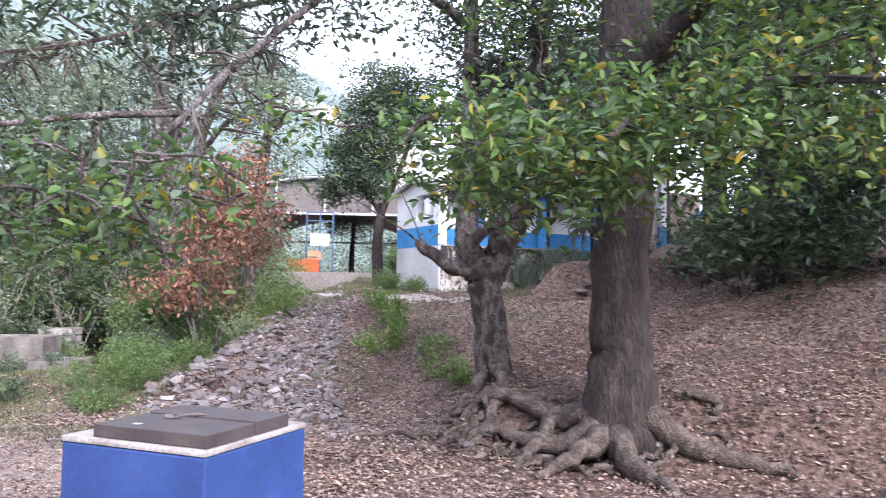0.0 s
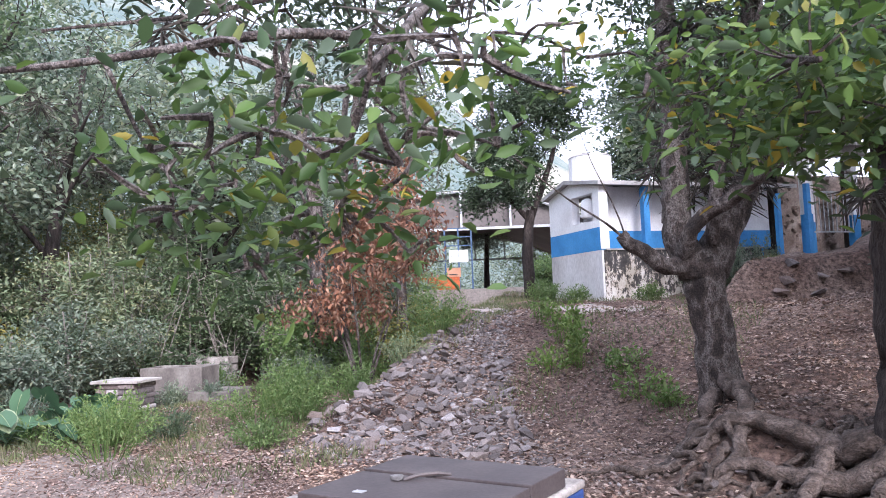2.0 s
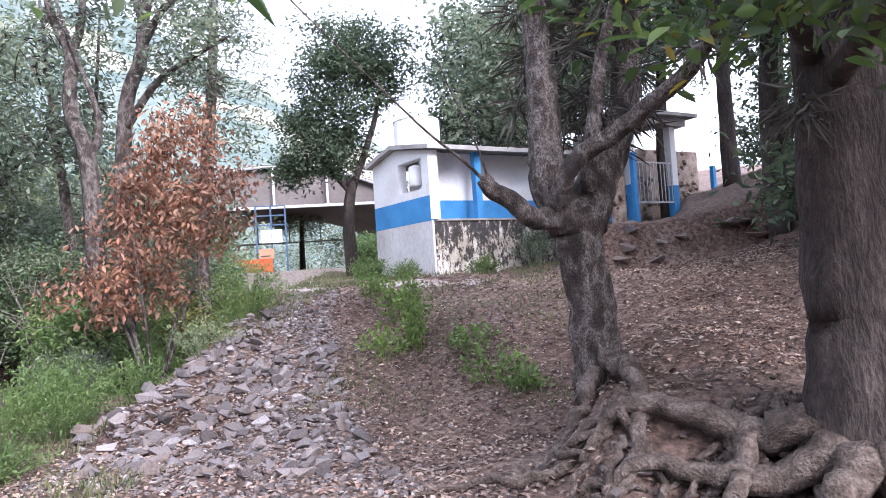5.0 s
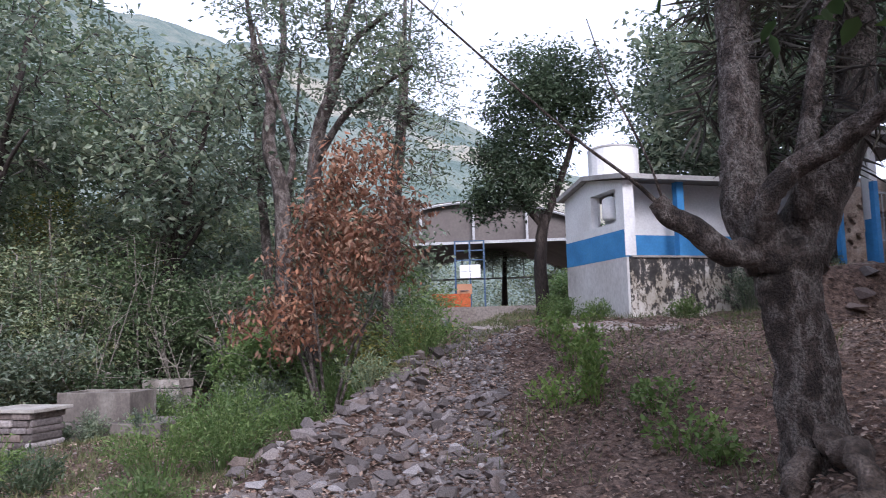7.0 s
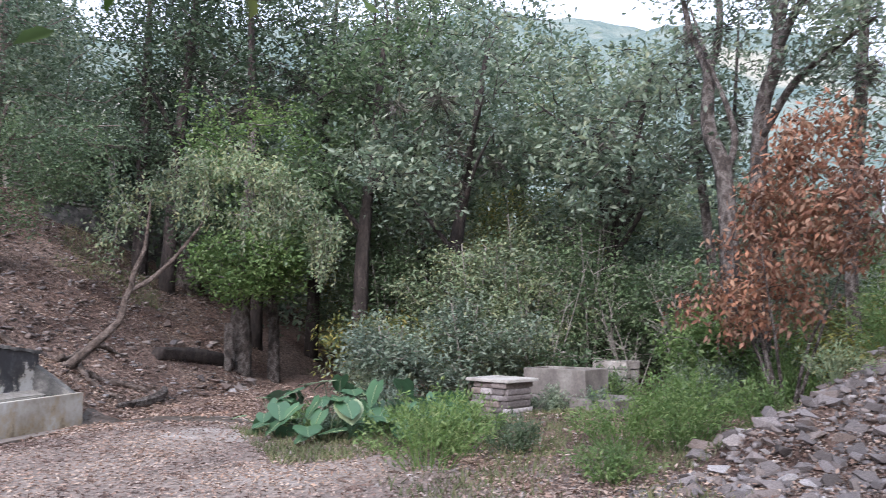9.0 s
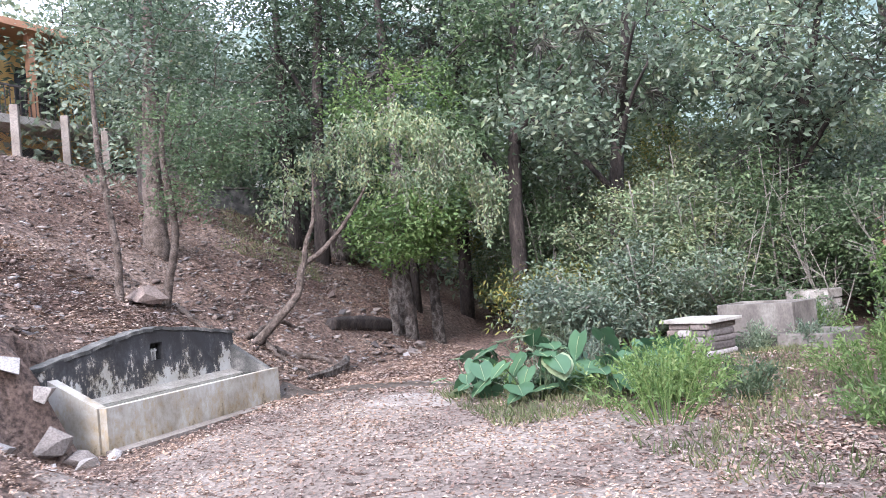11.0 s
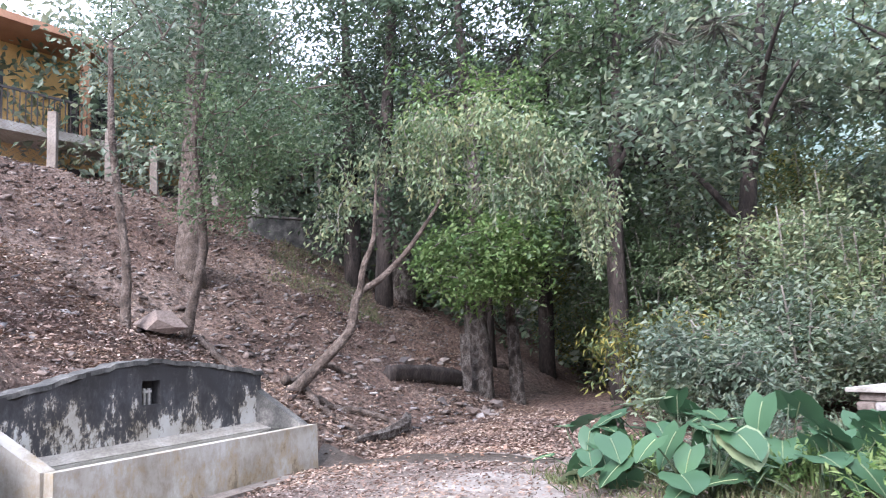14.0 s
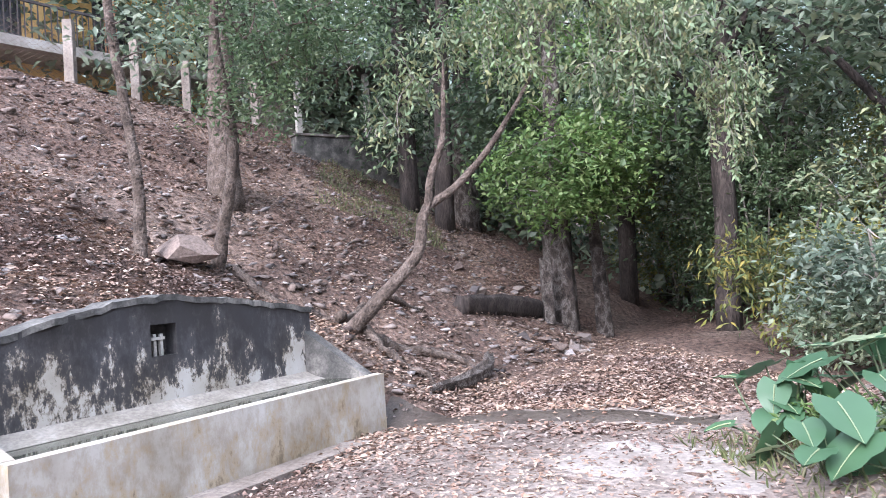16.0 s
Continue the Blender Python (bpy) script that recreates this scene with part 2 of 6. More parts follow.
def water_material():
    m, n, l, b = material("still_murky_water", 0.06)
    b.inputs["Base Color"].default_value = (0.045, 0.05, 0.035, 1)
    bump(n, l, b, noise_tex(n, l, 6, 2), 0.08, 0.01)
    return m


WATER = water_material()


# ---- mesh helpers ----
class Soup:
    """Vertices and faces gathered for one mesh."""

    def __init__(self):
        self.v, self.f, self.count = [], [], 0

    def add(self, verts, faces):
        self.v.append(np.asarray(verts, float).reshape(-1, 3))
        self.f += [tuple(i + self.count for i in q) for q in faces]
        self.count += len(self.v[-1])
        return self

    def box(self, lo, hi, m=None):
        (a, b, c), (d, e, f) = lo, hi
        p = np.array([(a, b, c), (d, b, c), (d, e, c), (a, e, c), (a, b, f), (d, b, f), (d, e, f), (a, e, f)], float)
        if m is not None:
            p = np.array([m @ Vector(q) for q in p])
        return self.add(p, [(0, 3, 2, 1), (4, 5, 6, 7), (0, 1, 5, 4), (1, 2, 6, 5), (2, 3, 7, 6), (3, 0, 4, 7)])

    def tube(self, pts, radii, sides=8, rng=None, wob=0.0):
        pts = np.asarray(pts, float)
        n = len(pts)
        radii = np.interp(np.linspace(0, 1, n), np.linspace(0, 1, len(radii)), radii)
        d = np.gradient(pts, axis=0)
        d /= np.maximum(np.linalg.norm(d, axis=1), 1e-9)[:, None]
        ref = np.array([0.31, 0.95, 0.05]) if abs(d[0][2]) > 0.6 else np.array([0.05, 0.1, 1.0])
        a = np.cross(d, ref)
        a /= np.maximum(np.linalg.norm(a, axis=1), 1e-9)[:, None]
        b = np.cross(d, a)
        th = np.arange(sides) * 2 * np.pi / sides
        rr = radii[:, None] * (1 + (rng.normal(0, wob, (1, sides)) + rng.normal(0, wob * 0.3, (n, sides)) if rng is not None and wob else 0))
        ring = pts[:, None] + rr[..., None] * (np.cos(th)[None, :, None] * a[:, None] + np.sin(th)[None, :, None] * b[:, None])
        faces = [(i * sides + j, i * sides + (j + 1) % sides, (i + 1) * sides + (j + 1) % sides, (i + 1) * sides + j) for i in range(n - 1) for j in range(sides)]
        faces += [tuple(range(sides - 1, -1, -1)), tuple((n - 1) * sides + j for j in range(sides))]
        return self.add(ring.reshape(-1, 3), faces)

    def mesh(self, name, mat, smooth=False):
        me = bpy.data.meshes.new(name)
        me.from_pydata(np.concatenate(self.v) if self.v else [], [], self.f)
        if smooth:
            me.polygons.foreach_set("use_smooth", [True] * len(me.polygons))
        me.materials.append(mat)
        me.update()
        return me


def part(name, soup, mat, parent=None, label="", smooth=False):
    """Links a soup, or a ready mesh, as one mesh object under its thing."""
    ob = new(name, soup.mesh(name, mat, smooth) if isinstance(soup, Soup) else soup)
    if parent is not None:
        ob.parent = parent
        ob.matrix_parent_inverse = parent.matrix_basis.inverted()
    return tagged(ob, label)


def thing(name, label, category, group="", at=(0, 0, 0), kind=""):
    ob = new(name)
    ob.empty_display_size = 0.1
    ob.location = at
    return tagged(ob, label, category, group, kind)


def soft_box(lo, hi, r=0.02, m=None):
    """A box with rounded edges, as a soup."""
    bm = bmesh.new()
    bmesh.ops.create_cube(bm, size=1)
    for v in bm.verts:
        v.co = Vector([(a + b) / 2 + c * (b - a) for a, b, c in zip(lo, hi, v.co)])
    bmesh.ops.bevel(bm, geom=bm.edges[:], offset=r, segments=2, affect="EDGES", profile=0.6)
    if m is not None:
        bm.transform(m)
    bm.verts.index_update()
    s = Soup().add([v.co[:] for v in bm.verts], [[v.index for v in f.verts] for f in bm.faces])
    bm.free()
    return s


def unit(a):
    return a / np.maximum(np.linalg.norm(a, axis=-1, keepdims=True), 1e-9)


def leaf_arrays(rng, pos, length, width, droop=0.3, fine=False, up=0.8, aim=None):
    """One blade at each place: a folded diamond, or with fine a six-cornered folded blade."""
    n = len(pos)
    d = rng.normal(0, 1, (n, 3)) * (1, 1, 0.5) if aim is None else aim + rng.normal(0, 0.35, (n, 3))
    d[:, 2] -= droop
    d = unit(d)
    nor = rng.normal(0, 0.55, (n, 3)) + (0, 0, up)
    side = unit(np.cross(d, nor))
    nor = np.cross(side, d)
    L = (length * rng.uniform(0.6, 1.25, n))[:, None]
    W = (width * rng.uniform(0.7, 1.2, n))[:, None] * 0.5
    tip = pos + d * L - nor * L * 0.12
    if not fine:
        mid = pos + d * L * 0.45
        v = np.stack([pos, mid + side * W + nor * W * 0.35, tip, mid - side * W + nor * W * 0.35], 1).reshape(-1, 3)
        i = np.arange(n)[:, None] * 4
        return v, np.concatenate([i + (0, 1, 2), i + (0, 2, 3)])
    a, b = pos + d * L * 0.28, pos + d * L * 0.66
    v = np.stack([pos, a + side * W * 0.85 + nor * W * 0.3, b + side * W * 0.8 + nor * W * 0.15, tip, b - side * W * 0.8 + nor * W * 0.15, a - side * W * 0.85 + nor * W * 0.3], 1).reshape(-1, 3)
    i = np.arange(n)[:, None] * 6
    return v, np.concatenate([i + (0, 1, 2, 3), i + (0, 3, 4, 5)])


def fast_mesh(name, v, f, mat):
    """A mesh of many alike faces straight from arrays."""
    me = bpy.data.meshes.new(name)
    k = f.shape[1]
    me.vertices.add(len(v))
    me.vertices.foreach_set("co", np.ascontiguousarray(v, np.float32).ravel())
    me.loops.add(f.size)
    me.loops.foreach_set("vertex_index", np.ascontiguousarray(f, np.int32).ravel())
    me.polygons.add(len(f))
    me.polygons.foreach_set("loop_start", np.arange(0, f.size, k, dtype=np.int32))
    me.materials.append(mat)
    me.update(calc_edges=True)
    return me


def bend(a, b, rng, sag=0.15, n=5, wander=0.06):
    """A bent line from a to b."""
    a, b = np.asarray(a, float), np.asarray(b, float)
    t = np.linspace(0, 1, n)[:, None]
    far = np.linalg.norm(b - a)
    off = rng.normal(0, wander * far, 3)
    return a + (b - a) * t + (4 * t * (1 - t)) * (off + np.array([0, 0, sag * far])) * 0.6


def clumps_in(rng, blobs):
    """Places of leaf clumps: in ellipsoids, nearer the skin than the heart."""
    out = []
    for cx, cy, cz, rx, ry, rz, n in blobs:
        d = unit(rng.normal(0, 1, (n, 3)))
        r = rng.uniform(0.12, 1, n)[:, None] ** 0.45
        out.append(np.array([cx, cy, cz]) + d * r * (rx, ry, rz) * rng.uniform(0.8, 1.12, (n, 1)))
    return np.concatenate(out)


def crown(rng, owner, centres, per, spread, mat, length, width, droop=0.3, fine=False, name="crown", up=0.8, flat=0.75):
    pos = np.repeat(centres, per, 0) + rng.normal(0, spread, (len(centres) * per, 3)) * (1, 1, flat)
    v, f = leaf_arrays(rng, pos, length, width, droop, fine, up)
    return tagged(part(name, fast_mesh(name, v, f, mat), mat, owner), kind="stuff")


def plant(name, label, category, seed, stems, blobs, leaf, per=30, spread=0.22, length=0.11, width=0.055, bark=BARK, sides=8, droop=0.3, fine=False, twigs=0.012, group="", stem_name="trunk", wob=0.08, twig_mat=None, up=0.8, crowns=()):
    """A tree or shrub: stems (lists of places and radii), leaf clumps in blobs, and a twig to every clump."""
    rng = np.random.default_rng(seed)
    base = np.asarray(stems[0][0][0], float)
    t = thing(name, label, category, group, tuple(base))
    joints = []
    for k, (pts, radii) in enumerate(stems):
        fine_pts = smooth_line(pts, 5)
        fine_pts[1:-1] += rng.normal(0, 0.05, fine_pts[1:-1].shape) * np.interp(np.linspace(0, 1, len(fine_pts)), np.linspace(0, 1, len(radii)), radii)[1:-1, None]
        part(stem_name if k == 0 else "limb", Soup().tube(fine_pts, radii, sides if k == 0 else max(5, sides - 2), rng, wob), bark, t, smooth=True)
        joints.append(fine_pts[len(fine_pts) // 3 :])
    joints = np.concatenate(joints)
    tw = Soup()
    for bl, mat, ln, wd, pr, sp in [(blobs, leaf, length, width, per, spread), *crowns]:
        c = clumps_in(rng, bl)
        crown(rng, t, c, pr, sp, mat, ln, wd, droop, fine, up=up)
        if twigs:
            # every clump hangs from the nearest limb or from a clump already hung
            nodes, dist = list(joints), np.sqrt(((joints[None] - c[:, None]) ** 2).sum(-1)).min(1)
            for q in c[np.argsort(dist)]:
                arr = np.array(nodes)
                j = arr[np.argmin(((arr - q) ** 2).sum(1) + (np.arange(len(arr)) >= len(joints)) * 0.02)]
                far = np.linalg.norm(q - j)
                tw.tube(bend(j, q, rng, 0.05, 4, 0.09), [twigs * (0.8 + min(far, 1.5)), twigs * 0.4], 4)
                nodes.append(q)
    if tw.count:
        tagged(part("branchwork", tw, twig_mat or bark, t), kind="stuff")
    return t


def smooth_line(pts, per):
    """A Catmull-Rom line through the places."""
    p = np.asarray(pts, float)
    if len(p) < 3:
        t = np.linspace(0, 1, per * 2)[:, None]
        return p[0] + (p[-1] - p[0]) * t
    q = np.concatenate([[2 * p[0] - p[1]], p, [2 * p[-1] - p[-2]]])
    out = []
    for k in range(1, len(q) - 2):
        a, b, c, d = q[k - 1 : k + 3]
        for t in np.linspace(0, 1, per, endpoint=False):
            out.append(0.5 * (2 * b + (c - a) * t + (2 * a - 5 * b + 4 * c - d) * t**2 + (3 * b - a - 3 * c + d) * t**3))
    return np.array(out + [p[-1]])


# ---- the ground ----
def step(x, a, b):
    t = np.clip((x - a) / (b - a), 0, 1)
    return t * t * (3 - 2 * t)


# axes of the water trough: along it and away from it into the hill
TU, TN = np.array([-0.924, 0.382]), np.array([-0.382, -0.924])


# the trough itself: the front top corner it starts from, along it, and into the hill
BO, BU, BN = np.array([-11.80, 1.20]), np.array([-0.795, 0.606]), np.array([-0.606, -0.795])


def by_trough(x, y):
    """Places along and behind the trough's front."""
    return BU[0] * (x - BO[0]) + BU[1] * (y - BO[1]), BN[0] * (x - BO[0]) + BN[1] * (y - BO[1])


TABLE = np.random.default_rng(9).uniform(-1, 1, (64, 64))


def lumps(x, y, size):
    """Smooth random unevenness with the given spacing in metres."""
    u, v = np.asarray(x, float) / size + 900, np.asarray(y, float) / size + 900
    i, j = np.floor(u).astype(int), np.floor(v).astype(int)
    a, b = u - i, v - j
    a, b = a * a * (3 - 2 * a), b * b * (3 - 2 * b)
    q = lambda m, n: TABLE[(i + m) % 64, (j + n) % 64]
    return (q(0, 0) * (1 - a) + q(1, 0) * a) * (1 - b) + (q(0, 1) * (1 - a) + q(1, 1) * a) * b


def height(x, y):
    x, y = np.asarray(x, float), np.asarray(y, float)
    z = np.full(np.broadcast(x, y).shape, -0.22)
    u, n = TU[0] * x + TU[1] * y, TN[0] * x + TN[1] * y
    # the lane that climbs north, with the hollow of the stream west of it
    lane = 1.45 * step(y + 0.25 * np.maximum(x + 4, 0), 8.7, 14.4) + 0.055 * np.clip(y - 14.4, 0, 16)
    west = step(x, -9.3 - 0.40 * np.clip(y - 12, 0, 12), -8.25 - 0.40 * np.clip(y - 12, 0, 12))
    west = np.maximum(west, step(y, 24, 30))
    lane = lane * west
    # stony edge on the lane's west side
    lane = lane + 0.30 * np.exp(-(((x + 8.05 + 0.10 * (y - 9.5)) / 0.45) ** 2)) * step(y, 8.6, 9.4) * (1 - step(y, 11.5, 13.5))
    # the bank under the big trees, and the rise east of it
    bank = 0.62 * step(y + 0.15 * np.maximum(x + 1.5, 0), 7.35, 8.5) * step(x, -3.45, -2.75)
    east = 0.9 * step(x + 0.5 * y, 3.0, 11.0) * step(x, -3.2, 1.5)
    rise = np.maximum(lane, bank + 0.12 * np.maximum(y - 8.5, 0) * step(x, -3.4, -2.0)) + east
    terrace = 0.75 * step(y - 0.55 * (x + 2), 16.1, 16.7) * step(x, -4.5, -3.7) * (1 - step(y, 24, 40))
    z = z + rise + terrace
    # the hill behind the trough
    ne = n + 0.17 * np.maximum(u - 16, 0) - 0.10 * np.maximum(10 - u, 0)
    hill = 0.57 * np.maximum(ne - 2.15, 0) ** 1.02
    hill = np.where(ne > 11.0, 0.57 * 8.85**1.02 + 0.15 * np.minimum(ne - 11.0, 30), hill)
    bu, bn = by_trough(x, y)
    inside = step(bu, -0.55, -0.2) * (1 - step(bu, 3.2, 3.6)) * (1 - step(bn, 0.72, 0.84))
    inside = np.maximum(inside, step(bu, -2.0, -0.8) * (1 - step(bu, 3.2, 3.6)) * (1 - step(bn, -0.05, 0.4)))
    z = z + hill * (1 - inside)
    z = z + 0.07 * step(u, 9, 12) * (1 - step(n, 1.5, 3.0)) * step(n, -4, -1)
    bumps = 0.05 * np.sin(1.7 * x + 0.6 * y) * np.sin(1.3 * y - 0.4 * x) + 0.025 * np.sin(4.1 * x - 1.2 * y) * np.sin(3.3 * y + 0.9 * x)
    wild = 0.35 + 0.65 * np.clip(step(ne, 2.0, 3.5) + step(y, 6.5, 9.0) * step(x, -8.5, -7.5), 0, 1)
    bumps = bumps + (0.06 * lumps(x, y, 0.62) + 0.05 * lumps(x + 3.3, y, 0.31)) * wild
    return z + bumps * (1 - 0.8 * inside)


def ground_at(x, y):
    return float(height(x, y))


def spaced(lo, hi, stepsize, reach):
    mid = np.arange(lo, hi + 1e-6, stepsize)
    out = [stepsize]
    while sum(out) < reach:
        out.append(out[-1] * 1.22)
    far = np.cumsum(out)
    return np.concatenate([lo - far[::-1], mid, hi + far])


def make_ground():
    xs, ys = spaced(-24, 4, 0.11, 900), spaced(-5, 17, 0.11, 900)
    X, Y = np.meshgrid(xs, ys)
    Z = height(X, Y)
    rng = np.random.default_rng(3)
    Z = Z + rng.normal(0, 0.014, Z.shape)
    v = np.stack([X, Y, Z], -1).reshape(-1, 3)
    w, h = len(xs), len(ys)
    i, j = np.meshgrid(np.arange(w - 1), np.arange(h - 1))
    a = (j * w + i).ravel()
    f = np.stack([a, a + 1, a + w + 1, a + w], 1)
    me = fast_mesh("ground", v, f, EARTH)
    me.polygons.foreach_set("use_smooth", [True] * len(me.polygons))
    return tagged(new("ground", me), "leaf-strewn reddish brown earth with grit and roots", "ground", kind="structure")


make_ground()


def far_hill():
    """A wooded mountainside far behind the court."""
    rng = np.random.default_rng(5)
    a = np.radians(np.linspace(-35, 115, 120))
    r = np.linspace(150, 520, 40)
    A, R = np.meshgrid(a, r)
    ridge = np.interp(np.degrees(A), [-35, 0, 15, 24, 31, 37, 50, 70, 115], [0.05, 0.06, 0.10, 0.17, 0.232, 0.283, 0.35, 0.36, 0.24]) + 0.006 * np.sin(A * 19) + 0.004 * np.sin(A * 47 + 1)
    prof = np.sin(np.clip((R - 150) / 300, 0, 1.15) * np.pi / 2)
    Z = 1.0 + ridge * 450 * prof * (1 + 0.05 * np.sin(R * 0.05 + A * 14) * (R < 400)) + rng.normal(0, 0.9, A.shape)
    v = np.stack([-np.sin(A) * R, np.cos(A) * R, Z], -1).reshape(-1, 3)
    w, h = A.shape[1], A.shape[0]
    i, j = np.meshgrid(np.arange(w - 1), np.arange(h - 1))
    q = (j * w + i).ravel()
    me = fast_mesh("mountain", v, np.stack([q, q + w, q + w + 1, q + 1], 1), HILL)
    me.polygons.foreach_set("use_smooth", [True] * len(me.polygons))
    tagged(new("backdrop", me), "green wooded mountainside with pale clearings, haze tinted into its colour", "mountain", kind="structure")


far_hill()


def dusty_clearing():
    """Trodden pale earth before the trough, a skin over the ground."""
    xs, ys = np.arange(-15, -2.0, 0.11), np.arange(-0.5, 7.4, 0.11)
    X, Y = np.meshgrid(xs, ys)
    u, n = TU[0] * X + TU[1] * Y, TN[0] * X + TN[1] * Y
    edge = np.minimum.reduce([2.75 - n, n + 3.3 + 0.25 * np.maximum(8 - u, 0), 15.6 - u, u - 2.6, 0.7 * (X + 14.6), 0.7 * (-2.4 - X), 0.7 * (Y + 0.1), 0.7 * (7.0 - Y)]) + 0.5 * lumps(X, Y, 0.8) + 0.3 * lumps(X, Y, 0.35)
    Z = height(X, Y) + np.clip(edge * 0.12, -0.05, 0.014)
    w = len(xs)
    a = (np.arange(len(ys) - 1)[:, None] * w + np.arange(w - 1)[None]).ravel()
    f = np.stack([a, a + 1, a + w + 1, a + w], 1)
    f = f[(edge.ravel()[f] > -0.2).all(1)]
    me = fast_mesh("dusty_ground", np.stack([X, Y, Z], -1).reshape(-1, 3), f, DUST)
    me.polygons.foreach_set("use_smooth", [True] * len(me.polygons))
    tagged(new("dusty_ground", me), "trodden pinkish tan dusty earth of the clearing", "ground", kind="structure")


DUST = rough_surface("pinkish_dust", [(0.3, (0.17, 0.13, 0.11)), (0.5, (0.245, 0.195, 0.165)), (0.7, (0.31, 0.26, 0.225))], 0.9, 22, 0.95, 0.9, 0.03, None, 0.5)
dusty_clearing()


APRON = rough_surface("dusty_concrete", [(0.3, (0.19, 0.155, 0.13)), (0.5, (0.26, 0.22, 0.19)), (0.7, (0.335, 0.295, 0.265))], 2.2, 26, 0.95, 0.6, 0.015, None, 0.6)


# ---- the water trough ----
def uv(u, n, z):
    """A place by the trough's own axes."""
    return (BO[0] + BU[0] * u + BN[0] * n, BO[1] + BU[1] * u + BN[1] * n, z)


def prism(outline, a, b):
    """A soup: an outline of (u, z) pulled from n = a to n = b in the trough's axes."""
    k = len(outline)
    v = [uv(u, a, z) for u, z in outline] + [uv(u, b, z) for u, z in outline]
    f = [tuple(range(k)), tuple(range(2 * k - 1, k - 1, -1))] + [(j, j + k, (j + 1) % k + k, (j + 1) % k) for j in range(k)]
    return Soup().add(v, f)


def slab_u(lo, hi):
    (a, b, c), (d, e, f) = lo, hi
    p = [uv(*q) for q in [(a, b, c), (d, b, c), (d, e, c), (a, e, c), (a, b, f), (d, b, f), (d, e, f), (a, e, f)]]
    return Soup().add(p, [(0, 1, 2, 3), (7, 6, 5, 4), (0, 4, 5, 1), (1, 5, 6, 2), (2, 6, 7, 3), (3, 7, 4, 0)])


def trough():
    t = thing("water_trough", "old concrete water trough with mould-black gabled back wall", "water trough", at=uv(1.5, 0.3, -0.2))
    L, nb, back = 3.11, 0.63, 0.81
    zf = 0.265
    # the back wall, with a square niche through its face
    h0, h1, z0, z1 = 1.332, 1.545, 0.625, 0.842
    w = Soup()
    for o in ([(-0.95, -0.4), (h0, -0.4), (h0, 1.025), (1.1, 1.01), (0.75, 0.945), (0.4, 0.87), (-0.2, 0.755), (-0.95, 0.62)],
              [(h1, -0.4), (2.95, -0.4), (2.95, 0.845), (2.6, 0.90), (2.2, 0.955), (1.8, 1.0), (h1, 1.03)],
              [(h0, -0.4), (h1, -0.4), (h1, z0), (h0, z0)], [(h0, z1), (h1, z1), (h1, 1.03), (h0, 1.025)]):
        q = prism(o, nb, back)
        w.add(np.concatenate(q.v), q.f)
    q = prism([(h0, z0), (h1, z0), (h1, z1), (h0, z1)], nb + 0.11, back)
    w.add(np.concatenate(q.v), q.f)
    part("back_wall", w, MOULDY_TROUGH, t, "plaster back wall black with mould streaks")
    # crumbling coping along the wall's crest
    rng = np.random.default_rng(15)
    crest = [(-0.95, 0.62), (-0.2, 0.755), (0.4, 0.87), (0.75, 0.945), (1.1, 1.01), (1.55, 1.03), (2.2, 0.955), (2.95, 0.845)]
    us = np.linspace(-0.95, 2.96, 60)
    zs = np.interp(us, [q[0] for q in crest], [q[1] for q in crest]) + rng.normal(0, 0.006, 60)
    ns = rng.normal(0, 0.007, (60, 2)) + (nb - 0.012, back + 0.012)
    v = [uv(u, n, z + d) for u, z, (a, b) in zip(us, zs, ns) for n, d in ((a, -0.03), (a, 0.012), (b, 0.018), (b, -0.03))]
    f = [(4 * j + a, 4 * j + 4 + a, 4 * j + 4 + (a + 1) % 4, 4 * j + (a + 1) % 4) for j in range(59) for a in range(4)]
    part("coping", Soup().add(v, f + [(0, 1, 2, 3), (239, 238, 237, 236)]), OLD_MORTAR, t, "crumbling mould-dark coping")
    for a in (0.045, 0.10):
        part("niche_bar", slab_u((h0 + a, nb + 0.03, z0), (h0 + a + 0.022, nb + 0.055, z0 + 0.15)), CONCRETE, t)
    part("niche_shelf", slab_u((h0 + 0.02, nb + 0.02, z0 + 0.11), (h0 + 0.13, nb + 0.06, z0 + 0.13)), CONCRETE, t)
    # the pale sloping bench under the wall, and the basin
    k = [(0.46, -0.35), (nb - 0.003, -0.35), (nb - 0.003, 0.315), (0.56, 0.28), (0.46, 0.252)]
    m = len(k)
    v = [uv(u, n, z) for u in (0.02, 2.98) for n, z in k]
    part("ledge", Soup().add(v, [tuple(range(m - 1, -1, -1)), tuple(range(m, 2 * m))] + [(j, (j + 1) % m, (j + 1) % m + m, j + m) for j in range(m)]), LIME, t, "pale lime-washed ledge under the back wall")
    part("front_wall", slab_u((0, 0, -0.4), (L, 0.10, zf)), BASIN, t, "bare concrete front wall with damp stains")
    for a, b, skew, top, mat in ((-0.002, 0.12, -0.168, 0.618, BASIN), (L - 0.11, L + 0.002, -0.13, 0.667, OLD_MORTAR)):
        k = [(0.102, -0.4), (nb + 0.02, -0.4), (nb + 0.02, top), (0.102, zf + 0.003)]
        v = [uv(u + skew * n / nb, n, z) for u in (a, b) for n, z in k]
        part("end_wall", Soup().add(v, [(3, 2, 1, 0), (4, 5, 6, 7), (0, 1, 5, 4), (1, 2, 6, 5), (2, 3, 7, 6), (3, 0, 4, 7)]), mat, t)
    part("water", slab_u((0.05, 0.102, -0.3), (L - 0.08, 0.46, 0.248)), WATER, t, "dark still water")
    part("footing", slab_u((-0.05, -0.22, -0.5), (L - 0.5, -0.002, -0.175)), APRON, t, "crumbled pale concrete footing")


